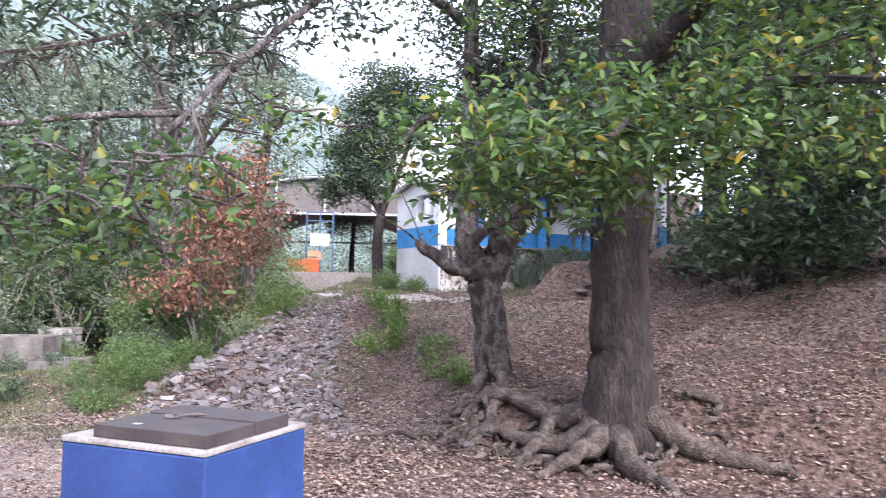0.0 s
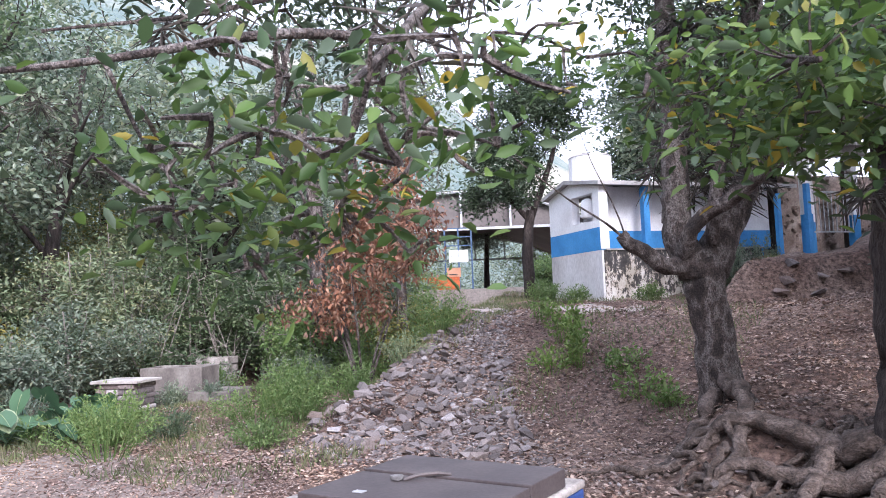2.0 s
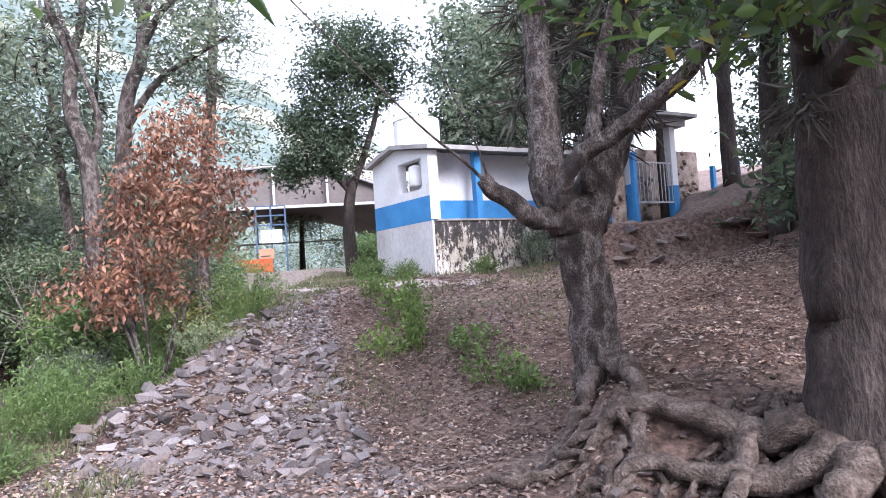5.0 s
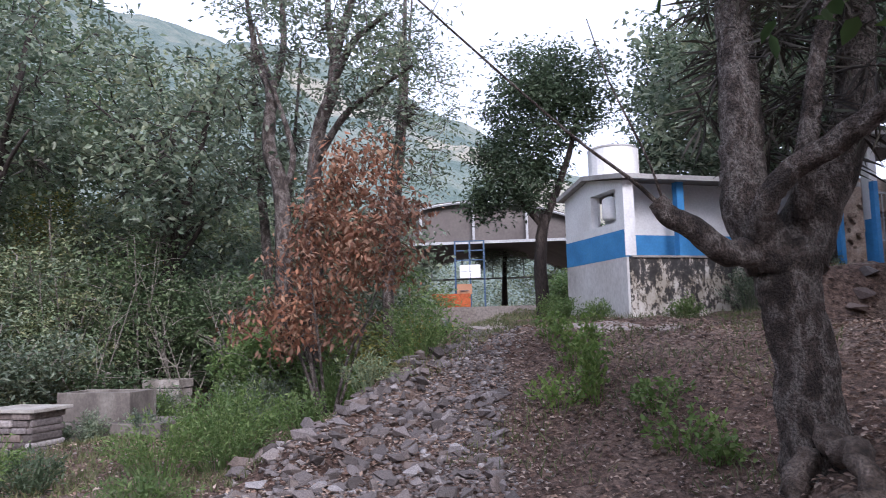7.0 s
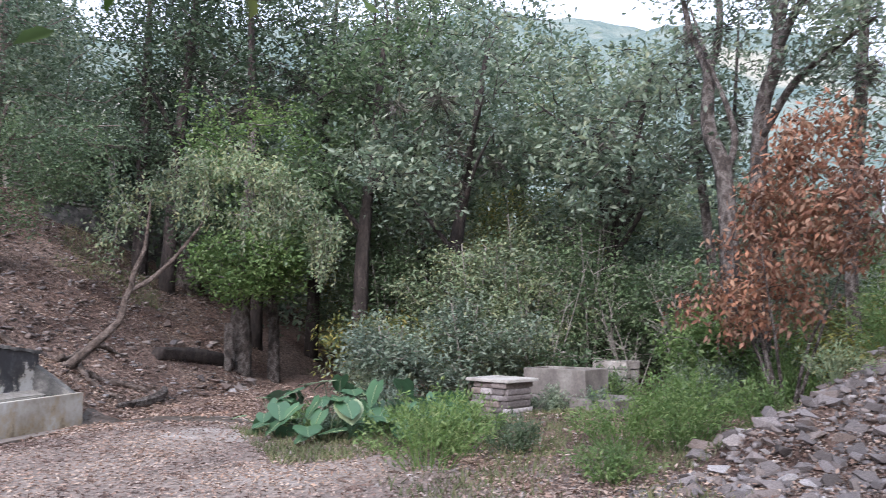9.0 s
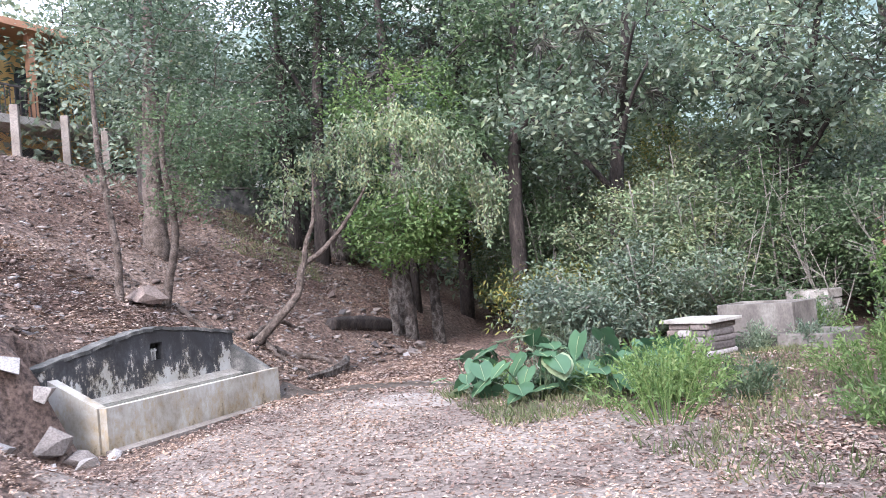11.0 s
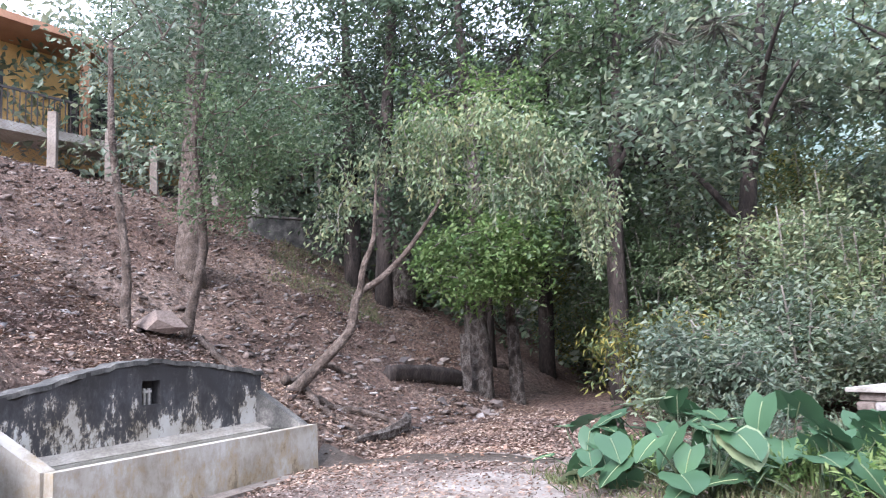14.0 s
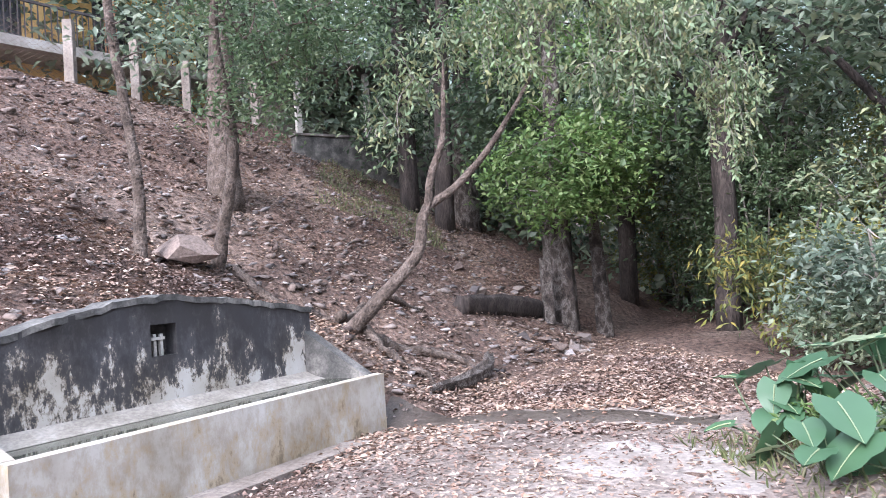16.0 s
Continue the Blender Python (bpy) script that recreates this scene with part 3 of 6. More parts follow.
OLD_MORTAR = rough_surface("blackened_mortar", [(0.3, (0.04, 0.04, 0.038)), (0.5, (0.10, 0.095, 0.088)), (0.7, (0.24, 0.225, 0.205))], 5, 45, 0.9, 0.5, 0.006, None, 0.6)
LIME = rough_surface("limy_concrete", [(0.3, (0.20, 0.18, 0.15)), (0.5, (0.31, 0.28, 0.24)), (0.7, (0.40, 0.375, 0.335))], 3.5, 40, 0.9, 0.4, 0.008, None, 0.7)
OLD_CONCRETE = rough_surface("weathered_concrete", [(0.3, (0.085, 0.075, 0.068)), (0.5, (0.16, 0.14, 0.125)), (0.7, (0.26, 0.24, 0.215))], 2.5, 35, 0.9, 0.4, 0.008, (1, 1, 0.6), 0.7)
trough()

# ---- the blue tank box ----
def blue_box():
    t = thing("tank_box", "navy blue painted concrete tank box with steel hatch", "tank", at=(-2.93, 3.40, -0.2))
    part("body", soft_box((-3.38, 2.96, -0.45), (-2.44, 3.84, 0.665), 0.012), NAVY, t, "navy painted walls")
    part("rim", soft_box((-3.385, 2.955, 0.667), (-2.435, 3.845, 0.70), 0.012), RIM, t, "chipped grey mortar rim")
    for a, b in ((2.985, 3.366), (3.38, 3.68)):
        part("hatch_lid", soft_box((-3.19, a, 0.702), (-2.45, b, 0.768 + 0.006 * (a > 3.3)), 0.005), STEEL, t, "dark brown painted steel lid")
    part("hasp", Soup().tube([(-2.93, 3.28, 0.772), (-2.89, 3.32, 0.784), (-2.84, 3.37, 0.786), (-2.80, 3.41, 0.776)], [0.008], 6), STEEL, t)
    part("padlock", soft_box((-2.98, 3.26, 0.77), (-2.94, 3.30, 0.788), 0.006), OLD_STEEL, t)
    part("patch", soft_box((-3.0, 3.06, 0.769), (-2.955, 3.09, 0.773), 0.001), GALV, t)


OLD_STEEL = rough_surface("weathered_steel", [(0.3, (0.14, 0.135, 0.13)), (0.7, (0.26, 0.25, 0.245))], 4, 40, 0.5)
RIM = rough_surface("grimy_mortar", [(0.3, (0.20, 0.18, 0.16)), (0.5, (0.34, 0.31, 0.28)), (0.7, (0.46, 0.43, 0.40))], 5, 45, 0.9, 0.5, 0.006, None, 0.6)
blue_box()


# ---- stone pillar, laundry tub and slab by the stream ----
def stone_mesh(seed, flat=0.55, name="stone", mat=STONE):
    rng = np.random.default_rng(seed)
    bm = bmesh.new()
    for p in unit(rng.normal(0, 1, (10, 3))) * rng.uniform(0.7, 1.0, (10, 1)) * (0.5, 0.5 * rng.uniform(0.6, 1), 0.5 * flat):
        bm.verts.new(p)
    h = bmesh.ops.convex_hull(bm, input=bm.verts[:])
    bmesh.ops.delete(bm, geom=[g for g in h["geom_interior"] if isinstance(g, bmesh.types.BMVert)], context="VERTS")
    me = bpy.data.meshes.new(name)
    bm.to_mesh(me)
    bm.free()
    me.materials.append(mat)
    return me


def washing_place():
    rng = np.random.default_rng(8)
    turn = Matrix.Translation((-12.75, 9.05, 0)) @ Matrix.Rotation(0.33, 4, "Z")
    p = thing("stone_pillar", "low dry stone pillar under a concrete slab", "pillar", at=(-12.75, 9.05, -0.2))
    z = -0.25
    for row in range(6):
        hgt = (0.12, 0.08, 0.11, 0.085, 0.10, 0.095)[row]
        x = -0.36 - 0.03 * rng.uniform()
        while x < 0.30:
            w = rng.uniform(0.14, 0.42)
            w = min(w, 0.36 - x)
            d = rng.uniform(-0.035, 0.03)
            s = soft_box((x, -0.30 + d, z), (x + w - 0.012, 0.30 - d, z + hgt - 0.008), 0.026, turn)
            part("brick", s, STONE, p)
            x += w
        z += hgt
    part("mortar_core", Soup().box((-0.33, -0.26, -0.26), (0.33, 0.26, z - 0.006), turn), OLD_CONCRETE, p)
    tagged(part("stone_slab", soft_box((-0.46, -0.36, z - 0.004), (0.44, 0.36, z + 0.045), 0.012, turn), CONCRETE), "pale flat concrete slab on a stone pillar", "slab")
    turn = Matrix.Translation((-13.25, 10.55, 0)) @ Matrix.Rotation(0.40, 4, "Z")
    t = thing("laundry_tub", "weathered open concrete laundry tub on a plinth", "tub", at=(-13.25, 10.55, -0.2))
    part("plinth", soft_box((-0.80, -0.55, -0.45), (1.25, 0.45, 0.03), 0.02, turn), OLD_CONCRETE, t)
    for lo, hi in (((-0.62, -0.36, 0.03), (0.62, -0.27, 0.47)), ((-0.62, 0.27, 0.03), (0.62, 0.36, 0.47)), ((-0.62, -0.268, 0.03), (-0.53, 0.268, 0.468)), ((0.53, -0.268, 0.03), (0.62, 0.268, 0.468))):
        part("side", soft_box(lo, hi, 0.012, turn), OLD_CONCRETE, t)
    part("floor_plate", Soup().box((-0.53, -0.268, 0.03), (0.53, 0.268, 0.12), turn), OLD_CONCRETE, t)
    turn = Matrix.Translation((-14.7, 12.6, 0)) @ Matrix.Rotation(0.35, 4, "Z")
    b = thing("stone_bench", "pale layered stone block among weeds", "block", at=(-14.7, 12.6, -0.2))
    for k in range(5):
        part("layer", soft_box((-0.42 + 0.035 * k, -0.25, -0.35 + 0.17 * k), (0.42 + 0.02 * k, 0.25, -0.19 + 0.17 * k), 0.02, turn), (OLD_CONCRETE, RIM)[k > 1], b)




washing_place()

# ---- the white and blue house ----
HC = Vector((-7.0, 16.8, 0))
HL, HR = Vector((-0.77, 0.64, 0)).normalized(), Vector((0.64, 0.77, 0)).normalized()
HM = Matrix(((HR.x, HL.x, 0, HC.x), (HR.y, HL.y, 0, HC.y), (0, 0, 1, 0), (0, 0, 0, 1)))


def hb(lo, hi, r=0.0):
    """A box by the house's axes: along its long side, into its gable side, up."""
    return soft_box(lo, hi, r, HM) if r else Soup().box(lo, hi, HM)


def joined(*soups):
    s = Soup()
    for q in soups:
        s.add(np.concatenate(q.v), q.f)
    return s


def house():
    h = thing("house", "small whitewashed house with blue dado and concrete roof", "house", at=(HC.x, HC.y, 1.4))
    W, L = 2.45, 5.3
    part("plinth_wall", hb((0, 0, 0.9), (0.05, W, 2.538)), WHITE_STAINED, h, "dirty white rendered plinth")
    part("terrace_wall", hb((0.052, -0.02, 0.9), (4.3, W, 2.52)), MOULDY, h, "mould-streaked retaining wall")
    part("terrace_edge", hb((0.1, -0.05, 2.522), (4.35, 0.25, 2.56)), CONCRETE, h)
    # gable wall with the window
    wa, wb, za, zb = 0.30, 1.27, 3.22, 3.86
    part("gable_dado", hb((-0.003, 0, 2.54), (0.2, W, 3.05)), BLUE_PAINT, h, "sky blue painted dado")
    edge = [(0, zb), (W, zb), (W, 3.98), (1.36, 4.20), (0, 3.97)]
    crest = Soup().add([HM @ Vector((x, y, z)) for x in (0, 0.2) for y, z in edge], [(0, 4, 3, 2, 1), (5, 6, 7, 8, 9)] + [(j, (j + 1) % 5, (j + 1) % 5 + 5, j + 5) for j in range(5)])
    g = joined(hb((0, 0, 3.052), (0.2, W, za)), hb((0, 0, za), (0.2, wa, zb)), hb((0, wb, za), (0.2, W, zb)), crest)
    part("gable_wall", g, WHITEWASH, h, "whitewashed gable wall with an unglazed window")
    part("window_shade", hb((0.9, 0.73, 2.7), (0.95, W - 0.1, 3.95)), WHITEWASH, h)
    # set-back long wall under the eaves
    part("long_dado", hb((0.202, 0.55, 2.562), (5.1, 0.72, 3.01)), BLUE_PAINT, h, "sky blue painted dado")
    part("long_wall", hb((0.202, 0.56, 3.012), (5.1, 0.72, 4.03)), WHITEWASH, h)
    part("corner_post", hb((-0.02, -0.02, 2.56), (0.2, 0.0, 3.96)), WHITEWASH, h)
    for k in range(2):
        part("blue_post", hb((1.15 + 1.9 * k, 0.02, 2.56), (1.30 + 1.9 * k, 0.17, 3.97)), BLUE_PAINT, h, "sky blue veranda post")
    # roof slab, cranked down over the far half
    a = [(-0.22, 3.96), (1.36, 4.21), (2.56, 3.96)]
    v = [HM @ Vector((x, y, z + dz)) for x in (-0.14, L) for dz in (0, 0.09) for y, z in a]
    f = [(0, 1, 4, 3), (1, 2, 5, 4), (6, 9, 10, 7), (7, 10, 11, 8), (3, 4, 10, 9), (4, 5, 11, 10), (0, 6, 7, 1), (1, 7, 8, 2), (0, 3, 9, 6), (2, 8, 11, 5)]
    part("roof", Soup().add(v, f), ROOF_EDGE, h, "grey concrete roof slab")
    bucket = Soup().tube([HM @ Vector((0.12, 0.72, z)) for z in (3.33, 3.36, 3.7, 3.74, 3.78)], [0.15, 0.16, 0.155, 0.13, 0.05], 14)
    tagged(part("water_bottle", bucket, WHITEWASH, None, smooth=True), "white plastic drum standing in the window", "drum")
    t = thing("roof_tank", "whitewashed masonry water tank on the flat roof", "tank", at=tuple(HM @ Vector((0.9, 1.3, 4.3))))
    c = HM @ Vector((0.75, 1.62, 0))
    ring = [(c.x, c.y, z) for z in (4.1, 4.15, 4.90, 4.92)]
    part("wall", Soup().tube(ring, [0.52, 0.52, 0.52, 0.52], 20), WHITEWASH, t)
    part("lid", Soup().tube([(c.x, c.y, 4.922), (c.x, c.y, 4.97)], [0.535, 0.48], 20), ROOF_EDGE, t)


WHITE_STAINED = rough_surface("dirty_whitewash", [(0.32, (0.42, 0.40, 0.38)), (0.5, (0.62, 0.60, 0.58)), (0.7, (0.72, 0.71, 0.70))], 1.6, 22, 0.9, 0.3, 0.006, (1, 1, 0.5), 0.8)
ROOF_EDGE = rough_surface("grey_roof_concrete", [(0.3, (0.30, 0.29, 0.28)), (0.7, (0.48, 0.47, 0.45))], 2, 20, 0.9, 0.3, 0.006, None, 0.8)
house()


def portico():
    """The pillared gateway on the terrace past the house, with a rubble wall behind."""
    p = thing("portico", "blue and white pillared gateway with iron gate", "portico", at=tuple(HM @ Vector((6.5, 0.5, 2.8))))
    for x, y in ((5.75, 0.0), (7.35, 0.1), (5.6, 1.6), (7.5, 1.7)):
        part("column_foot", hb((x, y, 2.3), (x + 0.2, y + 0.2, 3.35)), BLUE_PAINT, p, "blue painted lower column")
        part("column", hb((x, y, 3.352), (x + 0.2, y + 0.2, 4.85)), WHITEWASH, p)
    part("beam", hb((5.5, -0.05, 4.852), (7.8, 0.3, 5.05)), ROOF_EDGE, p)
    part("roof", hb((5.3, -0.3, 5.052), (8.0, 2.2, 5.14)), ROOF_EDGE, p)
    gate = part("gate", hb((6.0, 0.1, 3.9), (7.34, 0.13, 3.94)), GALV, p, "white iron gate")
    part("bottom_rail", hb((6.0, 0.1, 2.9), (7.34, 0.13, 2.94)), GALV, gate)
    for k in range(11):
        part("bar", hb((6.02 + 0.128 * k, 0.105, 2.942), (6.04 + 0.128 * k, 0.125, 3.898)), GALV, gate)
    for k, (x, y) in enumerate(((5.2, -0.6), (8.3, -0.4), (9.6, -0.2), (4.6, -0.3))):
        b = tagged(part("blue_post", hb((x, y, 2.2), (x + 0.11, y + 0.11, 4.0 - 0.2 * (k % 2))), BLUE_PAINT), "blue painted wooden fence post", "post", "blue posts")
    w = thing("rubble_wall", "wall of brownish rubble stone behind the gateway", "wall", at=tuple(HM @ Vector((7.5, 3.2, 2.8))))
    part("core", hb((4.4, 3.0, 2.0), (12.0, 3.4, 4.9)), RUBBLE, w)
    rng = np.random.default_rng(68)
    mesh = stone_mesh(4321, 0.8, "stone", RUBBLE)
    for k in range(190):
        q = HM @ Vector((rng.uniform(4.5, 11.9), 2.98, rng.uniform(2.6, 4.85)))
        ob = part("stone", mesh, RUBBLE, w)
        ob.matrix_basis = Matrix.Translation(q) @ Matrix.Rotation(rng.uniform(0, 6.28), 4, (0.3, 0.4, 1)) @ Matrix.Scale(rng.uniform(0.14, 0.32), 4)
        ob.matrix_parent_inverse = w.matrix_basis.inverted()


RUBBLE = rough_surface("brown_rubble", [(0.3, (0.20, 0.145, 0.115)), (0.5, (0.33, 0.26, 0.22)), (0.7, (0.44, 0.38, 0.33))], 3, 22, 0.9, 0.6, 0.02, None, 0.6)
portico()

# ---- the roofed court far up the lane ----
CC = Matrix.Translation((-17.5, 33, 0)) @ Matrix.Rotation(radians(28), 4, "Z")


def court():
    c = thing("court_roof", "arched sheet-metal roof over a sports court", "roof", at=(-17.5, 33, 2.0))
    n, wide, mid, z0, rise = 16, 6.2, -2.2, 5.05, 1.75
    xs = np.linspace(mid - wide, mid + wide, n + 1)
    zs = z0 + rise * (1 - ((xs - mid) / wide) ** 2)
    v = [CC @ Vector((x, y, z + d)) for d in (0, 0.06) for y in (-1.0, 24.0) for x, z in zip(xs, zs)]
    m = n + 1
    f = [(a, a + 1, a + m + 1, a + m) for a in range(n)] + [(2 * m + a, 3 * m + a, 3 * m + a + 1, 2 * m + a + 1) for a in range(n)]
    f += [(a, a + 2 * m, a + 2 * m + 1, a + 1) for a in range(n)]
    part("sheeting", Soup().add(v, f), ROOFING, c, "dull curved roof sheets")
    for y in (-0.98, 23.0):
        part("tie_beam", Soup().box((xs[0], y, z0 - 0.1), (xs[-1], y + 0.12, z0 + 0.02), CC), GALV, c)
        part("arch_chord", Soup().tube([CC @ Vector((x, y, z - 0.03)) for x, z in zip(xs, zs)], [0.06], 5), GALV, c)
        for x in (mid - 4.6, mid - 2.3, mid, mid + 2.3, mid + 4.6):
            top = z0 + rise * (1 - ((x - mid) / wide) ** 2)
            part("hanger", Soup().box((x, y - 0.01, z0), (x + 0.1, y + 0.08, top), CC), GALV, c)
    part("gable_sheet", Soup().add([CC @ Vector((x, -0.7, z)) for x, t in zip(xs, zs) for z in (z0 + 0.0, t)], [(2 * a, 2 * a + 2, 2 * a + 3, 2 * a + 1) for a in range(n)]), ROOFING, c)
    for x in (xs[0], xs[-1] - 0.2):
        for y in (-0.9, 5.5, 12, 18.5, 23):
            part("column", Soup().box((x, y, 1.2), (x + 0.2, y + 0.2, z0), CC), GREEN_STEEL, c)
    o = -2.3
    g = thing("goal_frame", "blue basketball frame with white board over a brown one", "basketball hoop", at=tuple(CC @ Vector((o, -2.0, 2))))
    for x in (-0.62, 0.0, 0.6):
        part("post", Soup().box((o + x - 0.035, -1.8, 1.6), (o + x + 0.035, -1.72, 5.0), CC), BLUE_STEEL, g)
    for z in (4.15, 4.55, 4.95):
        part("rail", Soup().box((o - 0.62, -1.8, z), (o + 0.62, -1.74, z + 0.05), CC), BLUE_STEEL, g)
    for x in (-0.43, 0.015):
        for z in (3.42, 3.70):
            part("board_panel", Soup().box((o + x, -1.86, z), (o + x + 0.42, -1.82, z + 0.265), CC), WHITEWASH, g, "white board panel")
    part("small_board", Soup().box((o - 0.55, -2.0, 2.74), (o + 0.07, -1.96, 3.16), CC), TERRA, g, "brown backboard")
    part("ring", Soup().tube([CC @ Vector((o - 0.24 + 0.2 * math.cos(q), -2.22 + 0.2 * math.sin(q), 2.86)) for q in np.linspace(0, 6.28, 13)], [0.015], 5), STEEL, g)
    tagged(part("low_wall", Soup().box((o - 2.6, -2.9, 1.5), (o + 0.05, -2.75, 2.72), CC), ORANGE), "long low orange-red painted wall by the court", "wall")
    tagged(part("court_floor", Soup().box((mid - wide, -5.5, 1.3), (mid + wide, 24, 2.10), CC), PALE_EARTH), "pale concrete floor of the sports court", "floor", kind="structure")


BLUE_STEEL = rough_surface("dark_blue_steel", [(0.3, (0.03, 0.07, 0.14)), (0.7, (0.05, 0.11, 0.20))], 3, 30, 0.5)

court()


# ---- the ochre house up on the hill ----
def hill_house():
    m = Matrix.Translation((-26.4, -3.8, 0.42)) @ Matrix.Rotation(radians(45), 4, "Z")
    h = thing("hill_house", "two-storey ochre house with balcony on the hilltop", "house", at=(-26.4, -3.8, 5.0))
    part("lower_wall", Soup().box((-6, -9, 2.5), (-1.2, 6, 6.6), m), OCHRE, h)
    part("balcony_slab", Soup().box((-6, -9, 6.602), (0, 6, 6.85), m), CONCRETE, h, "pale balcony slab")
    part("upper_wall", Soup().box((-6, -9, 6.852), (-1.2, 6, 9.4), m), OCHRE, h)
    part("roof", Soup().box((-6.4, -9.4, 9.402), (0.3, 6.4, 9.6), m), TERRA, h)
    for k in range(5):
        part("column", Soup().box((-0.25, -8.9 + 3.4 * k, 6.852), (-0.05, -8.7 + 3.4 * k, 9.4), m), TERRA, h)
        w = part("window", Soup().box((-1.22, -7.8 + 3.1 * k, 7.2), (-1.17, -6.5 + 3.1 * k, 8.7), m), DARK, h, "dark window")
        part("window_frame", Soup().box((-1.2, -7.18 + 3.1 * k, 7.2), (-1.15, -7.12 + 3.1 * k, 8.7), m), TERRA, w)
        part("low_window", Soup().box((-1.22, -7.8 + 3.1 * k, 5.3), (-1.17, -6.6 + 3.1 * k, 6.2), m), DARK, h, "dark window")
    for k in range(100):
        part("baluster", Soup().box((-0.07, -8.95 + 0.15 * k, 6.852), (-0.045, -8.925 + 0.15 * k, 7.7), m), STEEL, h)
    part("handrail", Soup().box((-0.09, -9, 7.702), (-0.03, 6, 7.76), m), STEEL, h)


hill_house()


RUSTY = rough_surface("rusty_wire", [(0.3, (0.16, 0.10, 0.07)), (0.7, (0.28, 0.20, 0.155))], 5, 40, 0.8)


def wire_fence():
    t = thing("wire_fence", "chain-link fence on pale concrete posts along the hilltop", "fence", at=(-23, -1.7, 5.2))
    pts = [(-21.0, -4.4), (-22.6, -2.2), (-24.0, -1.4), (-25.5, -0.7), (-27.2, 0.6)]
    for x, y in pts:
        z = ground_at(x, y)
        part("post", soft_box((x - 0.09, y - 0.09, z - 0.2), (x + 0.09, y + 0.09, z + 1.3), 0.015), APRON, t)
    w = Soup()
    for (ax, ay), (bx, by) in zip(pts, pts[1:]):
        za, zb = ground_at(ax, ay), ground_at(bx, by)
        far = math.hypot(bx - ax, by - ay)
        n = int(far / 0.12)
        for s in range(-12, n + 1):
            for sign in (1, -1):
                q = []
                for f0 in (s / n, (s + 12) / n) if sign > 0 else ((s + 12) / n, s / n):
                    q.append(f0)
                ends = []
                for f0, h0 in ((q[0], 0.05), (q[1], 1.15)):
                    ends.append((f0, h0))
                (f0, h0), (f1, h1) = ends
                c0, c1 = min(max(f0, 0), 1), min(max(f1, 0), 1)
                if c0 == c1:
                    continue
                hh = lambda f: h0 + (h1 - h0) * (f - f0) / (f1 - f0)
                p = [(ax + (bx - ax) * f, ay + (by - ay) * f, za + (zb - za) * f + hh(f)) for f in (c0, c1)]
                w.tube(p, [0.0022], 3)
    part("mesh", w, RUSTY, t, "rusty wire netting")


wire_fence()


# ---- trees ----
def g(x, y, dz=0.0):
    return (x, y, ground_at(x, y) + dz)


def spiky(rng, owner, centres, per=70, length=0.30, name="air_plants"):
    """Tufts of grey-brown air plants that sit on limbs and hang."""
    pos = np.repeat(centres, per, 0) + rng.normal(0, 0.05, (len(centres) * per, 3))
    v, f = leaf_arrays(rng, pos, length, 0.014, 0.55, False, 0.3)
    return tagged(part("air_plant", fast_mesh("air_plant", v, f, MOSS), MOSS, owner), kind="stuff")


